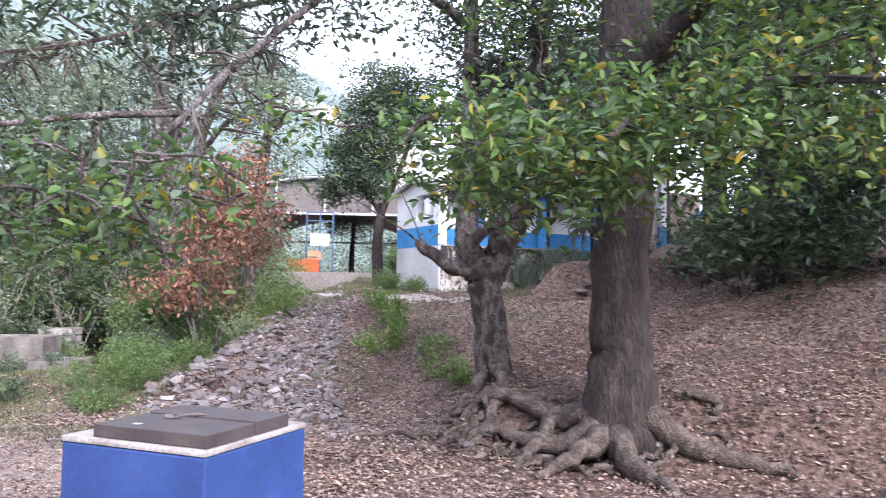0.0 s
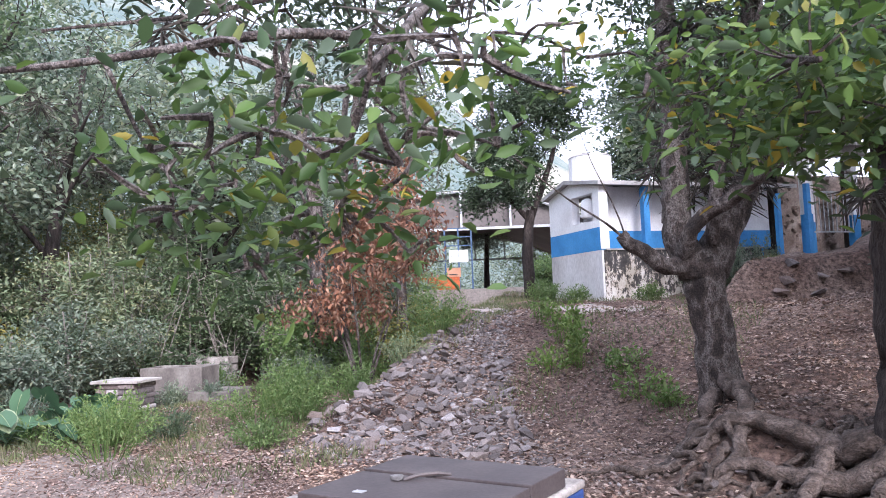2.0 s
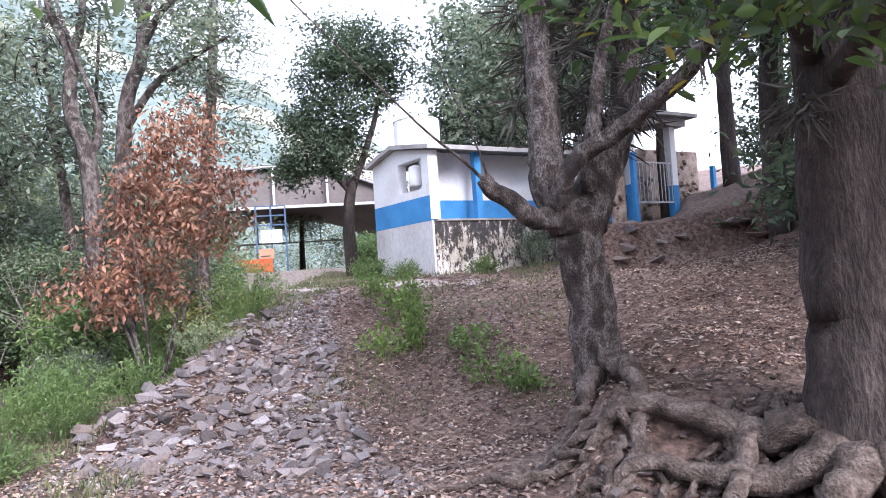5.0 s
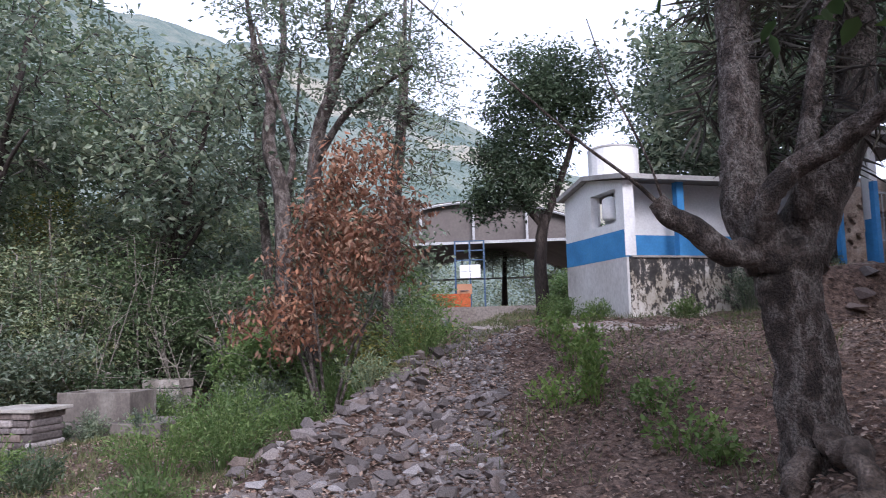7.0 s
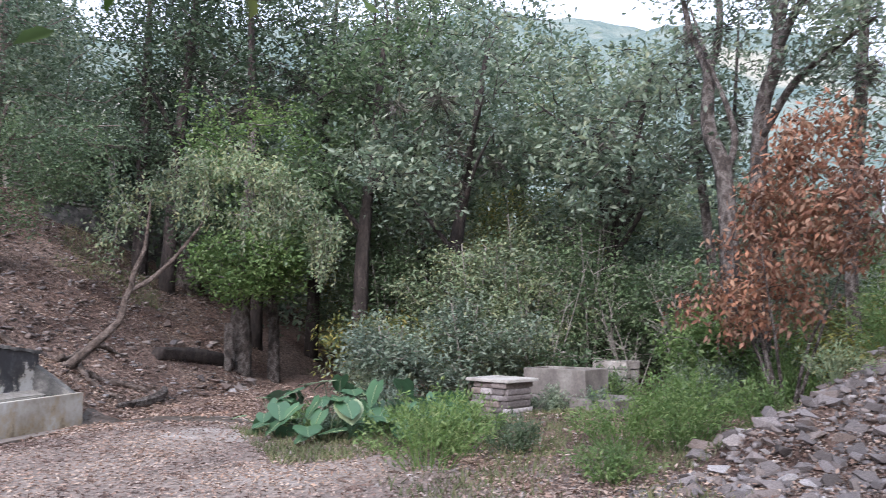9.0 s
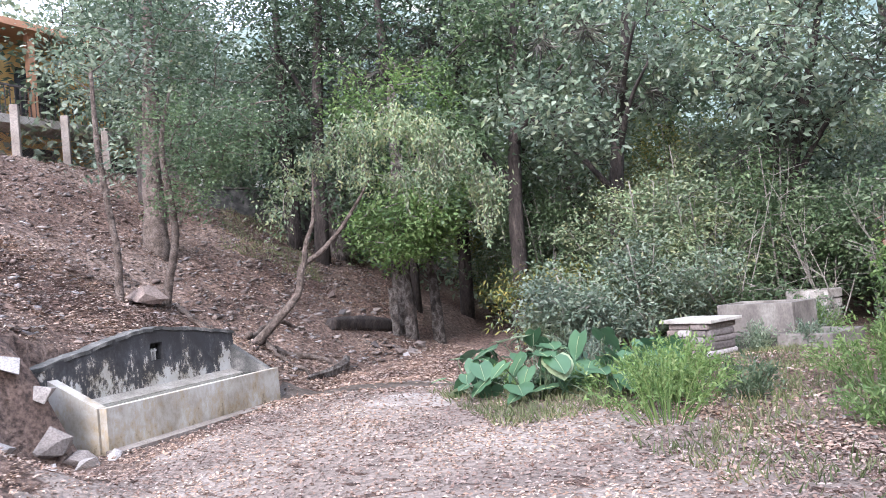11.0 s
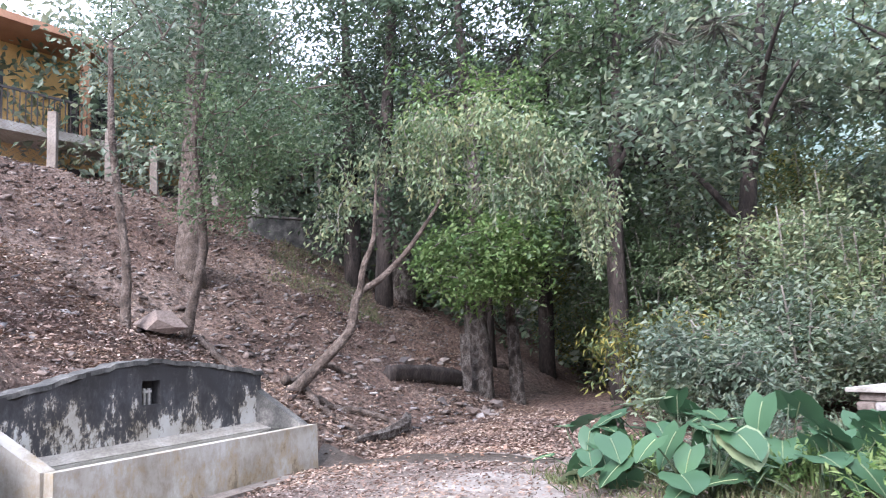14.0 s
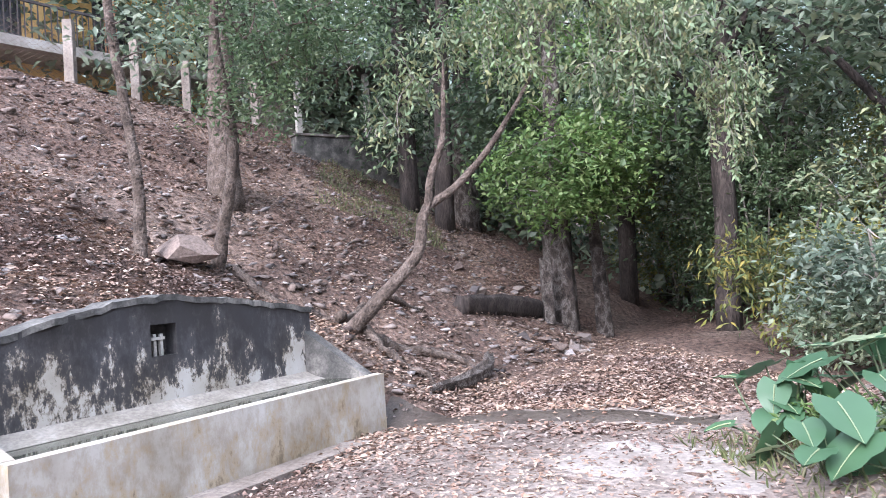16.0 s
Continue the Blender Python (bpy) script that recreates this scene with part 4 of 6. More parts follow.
# the forked grey tree on the bank
t1 = plant("tree", "forked grey-barked tree with stripped stub limbs on a root mound", "tree", 11,
      [([g(-2.95, 8.97, -0.2), (-2.97, 8.94, 0.45), (-2.99, 8.91, 0.89), (-3.05, 8.86, 1.42), (-3.08, 8.84, 1.72)], [0.29, 0.235, 0.21, 0.20, 0.24]),
       ([(-3.05, 8.82, 1.62), (-3.2, 8.66, 1.72), (-3.36, 8.46, 1.74), (-3.47, 8.33, 1.86), (-3.61, 8.2, 1.97), (-3.67, 8.15, 2.06)], [0.15, 0.10, 0.085, 0.078, 0.07, 0.06]),
       ([(-3.65, 8.16, 2.03), (-3.74, 7.9, 2.17), (-3.84, 7.5, 2.30), (-3.9, 7.1, 2.42), (-4.05, 6.4, 2.7), (-4.25, 5.7, 3.05)], [0.014, 0.009, 0.006, 0.003]),
       ([(-3.62, 8.18, 2.0), (-3.66, 8.0, 2.3), (-3.8, 7.8, 2.75), (-3.85, 7.6, 3.1)], [0.010, 0.007, 0.003]),
       ([(-3.12, 8.8, 1.65), (-3.25, 8.74, 2.03), (-3.27, 8.72, 2.35), (-3.26, 8.76, 2.8), (-3.3, 8.9, 3.6), (-3.4, 9.1, 5.5), (-3.9, 9.3, 8.0)], [0.19, 0.165, 0.15, 0.14, 0.12, 0.10, 0.06]),
       ([(-3.02, 8.92, 1.68), (-2.87, 9.05, 2.08), (-2.72, 9.2, 2.43), (-2.6, 9.3, 2.95), (-2.4, 9.3, 5.2), (-1.8, 9.3, 7.5)], [0.20, 0.16, 0.14, 0.12, 0.09, 0.05]),
       ([(-3.2, 8.68, 1.8), (-3.1, 8.5, 2.0), (-2.98, 8.47, 2.17), (-2.65, 8.4, 2.34), (-2.4, 8.3, 2.49), (-2.0, 8.0, 2.75), (-1.7, 7.3, 3.4)], [0.09, 0.085, 0.08, 0.078, 0.072, 0.06, 0.04]),
       ([(-2.95, 8.8, 1.95), (-2.85, 8.7, 2.5), (-2.7, 8.7, 3.2), (-2.3, 8.6, 4.2)], [0.07, 0.06, 0.045, 0.02]),
       ([(-2.93, 8.9, 0.35), (-2.75, 8.82, 0.30), (-2.55, 8.75, 0.18), (-2.35, 8.7, 0.1)], [0.2, 0.17, 0.12, 0.06]),
       ([(-3.35, 9.1, 4.9), (-3.6, 7.8, 5.0), (-3.6, 6.2, 4.4), (-3.29, 4.29, 3.1), (-2.88, 3.24, 2.43), (-2.6, 2.6, 2.05)], [0.07, 0.05, 0.036, 0.026, 0.017, 0.006]),
       ([(-2.9, 3.27, 2.45), (-2.95, 2.7, 2.32), (-3.3, 2.3, 2.2), (-3.5, 1.8, 2.05)], [0.02, 0.015, 0.006]),
       ([(-3.6, 6.6, 4.55), (-4.3, 5.2, 3.9), (-4.75, 4.1, 3.3), (-5.2, 3.2, 3.0)], [0.03, 0.024, 0.016, 0.008]),
       ([(-2.88, 3.24, 2.43), (-2.63, 2.98, 1.93), (-2.7, 2.87, 1.78), (-2.77, 2.75, 1.64), (-2.86, 2.57, 1.57), (-2.93, 2.45, 1.53)], [0.010, 0.007, 0.005, 0.002]),
       ([(-2.95, 2.75, 2.33), (-3.01, 2.71, 1.98), (-2.91, 2.74, 1.79), (-2.82, 2.71, 1.63)], [0.008, 0.006, 0.003]),
       ([(-3.3, 2.3, 2.2), (-3.29, 2.43, 1.97), (-3.19, 2.45, 1.84), (-3.17, 2.45, 1.72)], [0.008, 0.005, 0.003])],
      [(-3.2, 9.4, 5.6, 1.5, 1.6, 1.5, 110), (-1.7, 9.6, 5.6, 1.9, 1.9, 1.8, 120), (-2.4, 9.6, 4.0, 1.2, 0.9, 0.8, 44), (-4.9, 4.6, 3.8, 1.1, 1.3, 0.6, 44), (-3.6, 5.6, 4.3, 1.0, 1.3, 0.45, 36)], DARK_LEAF, per=36, length=0.11, width=0.045, sides=14, fine=True,
      crowns=[([(-2.55, 2.5, 1.93, 0.8, 0.5, 0.20, 60), (-2.6, 4.0, 2.5, 0.6, 0.4, 0.2, 18), (-3.35, 1.95, 2.05, 0.3, 0.3, 0.16, 6), (-3.5, 3.5, 2.05, 0.45, 0.4, 0.2, 20), (-2.72, 2.8, 1.72, 0.12, 0.12, 0.09, 7), (-2.9, 2.5, 1.55, 0.13, 0.1, 0.06, 6), (-2.88, 2.72, 1.68, 0.12, 0.1, 0.08, 6), (-3.18, 2.45, 1.74, 0.14, 0.14, 0.1, 8), (-2.62, 2.9, 1.62, 0.08, 0.06, 0.05, 3)], BROAD, 0.075, 0.036, 8, 0.10)])
rng = np.random.default_rng(77)
spiky(rng, t1, np.array([(-4.7, 4.07, 3.28), (-4.4, 4.9, 3.75), (-4.9, 3.8, 3.15), (-3.35, 4.6, 3.3), (-3.2, 4.1, 3.0), (-2.95, 3.4, 2.5), (-3.3, 9.0, 4.3), (-3.2, 8.9, 3.3), (-2.8, 9.0, 3.4), (-2.7, 9.0, 4.1), (-3.45, 8.9, 5.0), (-2.75, 8.85, 2.7), (-2.5, 9.1, 4.8), (-2.05, 7.85, 2.75)] + [(-3.25 + 0.25 * math.sin(q * 2.4), 9.0 + 0.2 * math.cos(q * 1.7), 2.5 + 0.11 * q) for q in range(18)] + [(-2.75 + 0.28 * math.sin(q * 1.9), 9.05 + 0.2 * math.cos(q * 2.7), 2.4 + 0.13 * q) for q in range(18)]), 38, 0.30)
# the big dark tree
t2 = plant("big_tree", "massive dark-trunked tree with leafy drooping limbs", "tree", 12,
      [([g(-1.22, 7.8, -0.15), (-1.22, 7.8, 0.75), (-1.24, 7.8, 1.3), (-1.2, 7.85, 2.6), (-1.2, 7.9, 4.2), (-1.0, 8.0, 6.5)], [0.43, 0.30, 0.27, 0.26, 0.25, 0.20]),
       ([(-1.3, 7.85, 2.5), (-1.6, 6.9, 2.75), (-1.75, 5.8, 2.75), (-1.7, 4.9, 2.55), (-1.5, 4.1, 2.3)], [0.09, 0.07, 0.05, 0.03, 0.012]),
       ([(-1.3, 7.85, 2.3), (-1.0, 6.6, 2.7), (-0.8, 5.4, 2.7), (-0.75, 4.4, 2.4)], [0.08, 0.06, 0.035, 0.015]),
       ([(-1.25, 7.85, 2.9), (-2.2, 7.0, 3.3), (-2.6, 6.0, 3.0), (-2.5, 5.2, 2.6)], [0.08, 0.06, 0.03, 0.01]),
       ([(-1.2, 7.9, 2.9), (-0.4, 7.0, 3.2), (0.3, 6.2, 3.1), (0.8, 5.2, 2.8)], [0.10, 0.08, 0.05, 0.02]),
       ([(-1.2, 7.9, 3.6), (-0.2, 7.2, 4.4), (0.8, 6.2, 4.8), (1.4, 5.0, 4.6)], [0.16, 0.12, 0.08, 0.03])],
      # the last two blobs are out of view, added to shade the soil
      [(-1.35, 5.0, 2.4, 0.85, 0.9, 0.42, 70), (-0.5, 5.8, 2.7, 1.1, 1.1, 0.55, 80), (-2.1, 6.2, 2.75, 0.9, 0.9, 0.4, 44), (0.5, 5.8, 2.9, 0.9, 1.0, 0.6, 50), (-0.9, 7.6, 5.2, 2.4, 2.0, 1.5, 150), (1.2, 6.6, 4.6, 2.0, 1.8, 1.2, 110), (1.8, 9.0, 4.6, 2.0, 2.0, 1.6, 80), (2.8, 5.0, 5.6, 2.2, 2.0, 1.2, 90), (3.6, 7.4, 5.4, 2.0, 2.0, 1.4, 80)],
      BROAD, per=24, spread=0.17, length=0.105, width=0.05, bark=DARK_BARK, sides=18, fine=True, twigs=0.008, wob=0.09)
spiky(rng, t2, np.array([(-1.5, 7.5, 2.2), (-1.2, 7.4, 2.9), (-1.6, 6.9, 2.8), (-1.0, 7.5, 3.6)]))


def forest():
    rng = np.random.default_rng(21)
    spots = [(-17.5, 10.2, 8.5), (-19.5, 8.8, 10), (-16.5, 13.5, 9), (-18.5, 15.5, 11), (-21.5, 11.5, 12), (-22, 15, 13), (-24.5, 9.0, 12), (-20.5, 18.5, 12), (-15.5, 17.5, 9.5), (-25, 13, 13), (-25, 19, 14), (-16.8, 21, 10), (-21, 23, 13), (-27.5, 16, 13), (-22.6, 7.0, 11), (-24.2, 4.9, 11)]
    for k, (x, y, h) in enumerate(spots):
        z, h = ground_at(x, y), h * (0.5 if y > 17 else 0.82 if y > 13 else 1.05)
        lean = rng.normal(0, 0.7, 2)
        trunk = [(x, y, z - 0.2), (x + lean[0] * 0.2, y + lean[1] * 0.2, z + h * 0.3), (x + lean[0] * 0.6, y + lean[1] * 0.6, z + h * 0.6), (x + lean[0], y + lean[1], z + h * 0.9)]
        r = 0.06 + 0.010 * h
        stems = [(trunk, [r * 1.3, r, r * 0.7, r * 0.25])]
        for q in range(3):
            a = rng.uniform(0, 6.28)
            s = np.array(trunk[1]) + (np.array(trunk[2]) - trunk[1]) * rng.uniform(0, 1)
            e = s + np.array([math.cos(a) * 1.9, math.sin(a) * 1.9, rng.uniform(1.2, 2.4)])
            stems.append(([s, (s + e) / 2 + (0, 0, 0.2), e], [r * 0.5, r * 0.32, r * 0.12]))
        blobs = [(x + lean[0], y + lean[1], z + h * 0.74, 2.4, 2.4, h * 0.27, 120)]
        for q in range(4):
            a = rng.uniform(0, 6.28)
            blobs.append((x + 1.5 * math.cos(a), y + 1.5 * math.sin(a), z + h * rng.uniform(0.2, 0.6), 1.2, 1.2, rng.uniform(0.6, 1.3), 26))
        t = plant("forest_tree", "tall dull green broadleaf tree in dense woodland", "tree", 100 + k, stems, blobs, DARK_LEAF if k > 13 else [FOREST, MID_LEAF, FOREST, VINE][k % 4], per=34, spread=0.26, length=0.18, width=0.085, bark=DARK_BARK, group="woodland trees")
        if k % 2 == 0:
            spiky(rng, t, clumps_in(rng, [(x + 0.6, y - 0.4, z + h * 0.62, 1.6, 1.6, 1.6, 8)]), 60, 0.5)
    # undergrowth
    k = 0
    spots = [(-15.2, 9.6, 1.1, 1.9), (-16.2, 11.6, 1.4, 2.8), (-14.4, 14.0, 1.3, 2.6), (-12.6, 13.6, 0.9, 1.8), (-13.2, 16.5, 1.3, 2.8), (-11.8, 15.6, 0.9, 1.9), (-15.2, 15.8, 1.5, 3.4), (-18, 12.5, 1.7, 4.2), (-20.5, 10, 1.6, 3.4), (-12.0, 12.8, 0.8, 1.3), (-14.6, 7.9, 0.8, 1.4), (-19.8, 13.5, 1.8, 5.0), (-17.0, 17.5, 1.7, 4.5), (-22.8, 12.8, 1.9, 5.5), (-21.0, 16.4, 1.9, 5.5), (-14.0, 18.5, 1.4, 3.6), (-18.5, 20.5, 1.8, 5), (-25.8, 10.8, 1.8, 4.5), (-13.0, 14.8, 1.0, 3.0), (-16.0, 10.2, 1.1, 3.2), (-15.4, 12.6, 1.2, 3.6)]
    for x, y, r, h in spots:
        z = ground_at(x, y)
        stems = [([(x + dx * 0.2, y + dy * 0.2, z - 0.1), (x + dx * 0.5 * r, y + dy * 0.5 * r, z + h * 0.5), (x + dx * r, y + dy * r, z + h * 0.95)], [0.03, 0.02, 0.01]) for dx, dy in [(0.1, 0.2), (-0.6, 0.1), (0.5, -0.5)]]
        blobs = [(x, y, z + h * 0.55, r, r, h * 0.5, int(36 + 26 * r * h))] + [(x + rng.normal(0, r * 0.6), y + rng.normal(0, r * 0.6), z + h * rng.uniform(0.2, 0.95), r * 0.5, r * 0.5, r * 0.4, 14) for q in range(4)]
        kind = [FOREST, VINE, MID_LEAF, FRESH, FOREST, YELLOW][k % 6]
        plant("shrub", ["dense grey-green shrub in the undergrowth", "yellowing shrub in the undergrowth"][kind is YELLOW], "shrub", 200 + k, stems, blobs, kind, per=40, spread=0.17, length=0.11, width=0.046, group="undergrowth", stem_name="stem", bark=PALE_TWIG, twigs=0.008)
        k += 1
    # bare pale shrub stems before the woods
    for k, (x, y) in enumerate([(-14.4, 12.9), (-13.4, 13.4), (-15.2, 11.4)]):
        z = ground_at(x, y)
        s = thing("bare_shrub", "leafless pale twiggy shrub", "shrub", "bare shrubs", (x, y, z))
        for q in range(9):
            a, l = rng.uniform(0, 6.28), rng.uniform(1.4, 2.8)
            e = np.array([x + math.cos(a) * l * 0.35, y + math.sin(a) * l * 0.35, z + l])
            line = bend((x, y, z - 0.05), e, rng, 0.1, 7, 0.10)
            sp = Soup().tube(line, [0.018, 0.004], 4)
            for w in range(7):
                j = line[rng.integers(2, 7)]
                sp.tube(bend(j, j + rng.normal(0, 0.32, 3) + (0, 0, 0.25), rng, 0.1, 4), [0.006, 0.002], 3)
            part("stem", sp, PALE_TWIG, s)


forest()


def far_woods():
    """The dense woodland that closes the view behind the nearer trees."""
    rng = np.random.default_rng(22)
    a = rng.uniform(radians(35), radians(112), 5200)
    r = rng.uniform(27, 40, 5200)
    c = np.stack([-np.sin(a) * r, np.cos(a) * r, np.zeros(5200)], 1)
    lift = rng.uniform(0, 1, 5200) ** 1.2 * (6.0 + 2.4 * np.sin(a * 17) + 1.6 * np.sin(a * 41)) * np.interp(a, [radians(45), radians(56)], [0.45, 1.0])
    c[:, 2] = np.maximum(height(c[:, 0], c[:, 1]), -0.3) + lift
    b = np.stack([rng.uniform(-48, -12, 1500), rng.uniform(60, 75, 1500), 2 + 8 * rng.uniform(0, 1, 1500) ** 1.4], 1)
    c = np.concatenate([c, b])
    pos = np.repeat(c, 20, 0) + rng.normal(0, 0.5, (len(c) * 20, 3))
    v, f = leaf_arrays(rng, pos, 0.30, 0.16, 0.3)
    tagged(part("far_woods", fast_mesh("far_woods", v, f, FOREST), FOREST), "dense dull green woodland closing the valley", "woods", kind="stuff")


far_woods()
for k, (x, y, r, h) in enumerate([(-16.5, 24.5, 1.2, 1.6), (-19.0, 27.5, 1.5, 2.0), (-22.0, 29.0, 1.6, 2.4), (-24.5, 33.0, 1.8, 2.6), (-14.0, 21.5, 1.0, 1.6), (-14.2, 30.5, 0.8, 1.2), (-12.6, 27.0, 0.9, 1.1), (-17.5, 47.0, 2.0, 3.0), (-22.5, 46.0, 2.0, 3.2), (-20.0, 49.0, 2.0, 3.4)]):
    z = ground_at(x, y)
    plant("shrub", "bright green bushy growth beside the court", "shrub", 260 + k, [([(x, y, z - 0.1), (x, y, z + h * 0.5), (x + 0.1, y, z + h * 0.9)], [0.03, 0.02, 0.01])], [(x, y, z + h * 0.5, r, r, h * 0.5, 90)], FRESH, per=34, spread=0.2, length=0.14, width=0.06, group="court shrubs", stem_name="stem", twigs=0.008)
# the withered red-brown bush
rb = (-10.0, 12.05)
plant("withered_bush", "tall bush of withered rust-red leaves", "bush", 31,
      [([g(*rb, -0.1), (-10.3, 11.95, 1.2), (-10.1, 12.1, 2.4), (-9.7, 12.2, 4.1)], [0.04, 0.03, 0.02, 0.008])] +
      [([g(*rb, -0.1), (rb[0] + a * 0.6, rb[1] + b * 0.6, 1.0), (rb[0] + a * 1.3, rb[1] + b * 1.3, c)], [0.03, 0.02, 0.008]) for a, b, c in [(-0.8, 0.2, 2.6), (0.7, 0.3, 2.5), (0.3, -0.6, 2.2), (-0.4, -0.6, 2.0), (0.9, -0.2, 1.6)]],
      [(-10.4, 11.8, 1.55, 1.2, 0.8, 0.55, 66), (-9.4, 12.0, 2.3, 1.1, 0.8, 0.5, 70), (-9.8, 12.1, 3.1, 0.8, 0.8, 0.5, 50), (-9.4, 12.2, 3.8, 0.75, 0.7, 0.45, 44), (-8.65, 11.9, 2.95, 0.6, 0.5, 0.4, 26), (-10.4, 12.0, 2.5, 0.5, 0.5, 0.4, 14)], RUST, per=20, spread=0.14, length=0.125, width=0.052, stem_name="stem", droop=0.9, twigs=0.007)
# grey slender trees behind it
for k, (x, y, h, lean) in enumerate([(-13.3, 14.2, 7.6, -0.7), (-11.4, 15.4, 8.6, 0.5)]):
    z = ground_at(x, y)
    t = plant("slender_tree", "slender grey tree with thin feathery foliage", "tree", 300 + k,
          [([(x, y, z - 0.2), (x - 0.1 + lean * 0.2, y, z + h * 0.35), (x + lean * 0.8, y, z + h * 0.7), (x + lean * 1.1, y, z + h)], [0.14, 0.11, 0.08, 0.03]), ([(x, y, z + h * 0.25), (x + 0.4, y, z + h * 0.6), (x + 0.7, y, z + h * 0.95)], [0.07, 0.05, 0.02])],
          [(x + lean * 0.8, y, z + h * 0.74, 1.5, 1.4, h * 0.24, 120), (x + 0.9, y, z + h * 0.55, 0.7, 0.7, 0.8, 24)], FOREST, per=24, spread=0.25, length=0.12, width=0.045, group="slender trees")
    spiky(rng, t, np.array([(x + lean * 0.8, y, z + h * 0.68), (x + lean, y, z + h * 0.84), (x + 0.5, y, z + h * 0.7)]), 70, 0.4)
# a pair of forked grey trunks close behind the dead bush
for k, (stem, forks, blobs) in enumerate([
        ([(-11.85, 13.0, 2.0), (-11.9, 13.0, 3.5), (-12.25, 13.0, 4.7), (-12.3, 13.1, 5.75), (-12.67, 13.1, 6.5), (-13.0, 13.1, 7.8)],
         [[(-12.3, 13.05, 5.6), (-12.1, 13.2, 6.5), (-12.15, 13.2, 7.8)], [(-11.95, 13.0, 3.7), (-11.75, 13.1, 4.5), (-12.2, 13.0, 5.9), (-12.5, 12.9, 7.0)]],
         [(-12.9, 13.1, 7.7, 0.8, 0.8, 0.6, 22), (-12.1, 13.2, 7.6, 0.7, 0.7, 0.6, 20), (-11.7, 13.1, 6.2, 0.5, 0.5, 0.5, 12)]),
        ([(-11.5, 13.2, 2.0), (-11.35, 13.2, 4.2), (-10.9, 13.2, 5.5), (-10.76, 13.2, 6.3), (-10.36, 13.2, 7.2), (-10.2, 13.2, 8.2)],
         [[(-10.8, 13.2, 6.0), (-11.05, 13.3, 6.8), (-11.1, 13.3, 8.0)], [(-11.3, 13.2, 4.3), (-10.5, 13.1, 5.0), (-9.6, 13.0, 5.3), (-9.0, 13.0, 5.5)], [(-10.85, 13.2, 5.7), (-10.2, 13.0, 6.2), (-9.5, 13.0, 6.5)]],
         [(-10.1, 13.1, 6.5, 0.8, 0.7, 0.6, 32), (-9.5, 13.0, 5.7, 0.8, 0.7, 0.55, 34), (-10.2, 13.1, 5.2, 0.6, 0.6, 0.4, 16), (-11.2, 13.2, 6.8, 0.7, 0.7, 0.6, 20), (-10.2, 13.2, 7.8, 0.9, 0.8, 0.6, 26)])]):
    z = ground_at(stem[0][0], stem[0][1])
    stem[0] = (stem[0][0], stem[0][1], z - 0.2)
    t = plant("slender_tree", "forked rough grey tree behind the dead brown bush", "tree", 330 + k,
              [(stem, [0.16, 0.14, 0.12, 0.10, 0.07, 0.03])] + [(q, [0.075, 0.06, 0.04, 0.02][:len(q)]) for q in forks],
              blobs, FOREST, per=24, spread=0.24, length=0.13, width=0.055, group="slender trees")
    spiky(rng, t, np.array([stem[-2], forks[0][1]]), 60, 0.3)
# the dark tree by the house
plant("yard_tree", "dark leafy tree beside the white house", "tree", 41,
      [([g(-10.2, 19.9, -0.2), (-10.25, 19.9, 3.0), (-10.1, 19.9, 4.0)], [0.17, 0.14, 0.12]), ([(-10.15, 19.9, 3.7), (-11.2, 19.8, 5.0), (-11.8, 19.6, 6.0)], [0.09, 0.06, 0.03]), ([(-10.1, 19.9, 3.8), (-9.5, 20.1, 5.4), (-9.2, 20.2, 6.8)], [0.10, 0.07, 0.03])],
      [(-11.0, 19.8, 5.3, 1.1, 1.0, 0.8, 75), (-10.2, 19.9, 6.4, 1.4, 1.2, 1.4, 140), (-9.3, 20.1, 7.0, 1.1, 1.1, 1.0, 75), (-11.6, 19.8, 4.5, 0.7, 0.6, 0.5, 30), (-10.4, 19.8, 4.6, 0.9, 0.8, 0.5, 40), (-10.3, 19.9, 7.5, 1.1, 1.0, 0.9, 60)], DARK_LEAF, per=44, spread=0.2, length=0.14, width=0.06, bark=DARK_BARK)
# woods behind the house and along the east
for k, (x, y, h) in enumerate([(-4.5, 24, 9), (-1, 22, 9), (-8.2, 27, 8), (2.5, 19, 9), (3.5, 13, 8), (5.5, 9.5, 8), (6.5, 16, 10), (-28, 50, 8), (-33, 46, 8), (-22, 55, 7), (-28.5, 36, 6), (-15, 60, 8), (0.3, 13.4, 7.5), (-0.6, 16.8, 8), (1.2, 16.5, 8.5), (-6.5, 22.5, 8), (-2.6, 25.5, 9.5), (0.6, 25, 9), (-6.0, 26, 9), (-5.2, 19.8, 7.5)]):
    z = ground_at(x, y)
    plant("yard_tree", "leafy green tree at the edge of the settlement", "tree", 400 + k,
          [([(x, y, z - 0.2), (x, y + 0.1, z + h * 0.3), (x + 0.2, y, z + h * 0.6), (x + 0.3, y, z + h * 0.85)], [0.24, 0.18, 0.12, 0.04])],
          [(x, y, z + h * 0.68, 2.3, 2.3, h * 0.32, 170), (x - 1.2, y, z + h * 0.52, 1.2, 1.2, 1.0, 30)] + ([(x, y - 0.3, z + 0.8, 1.7, 1.5, 0.9, 60), (x + 0.4, y - 0.2, z + 2.1, 1.6, 1.4, 1.0, 45)] if x > -0.5 else []), [DARK_LEAF, FOREST, DARK_LEAF][k % 3], per=40, spread=0.28, length=0.18, width=0.085, bark=DARK_BARK, group="settlement trees")
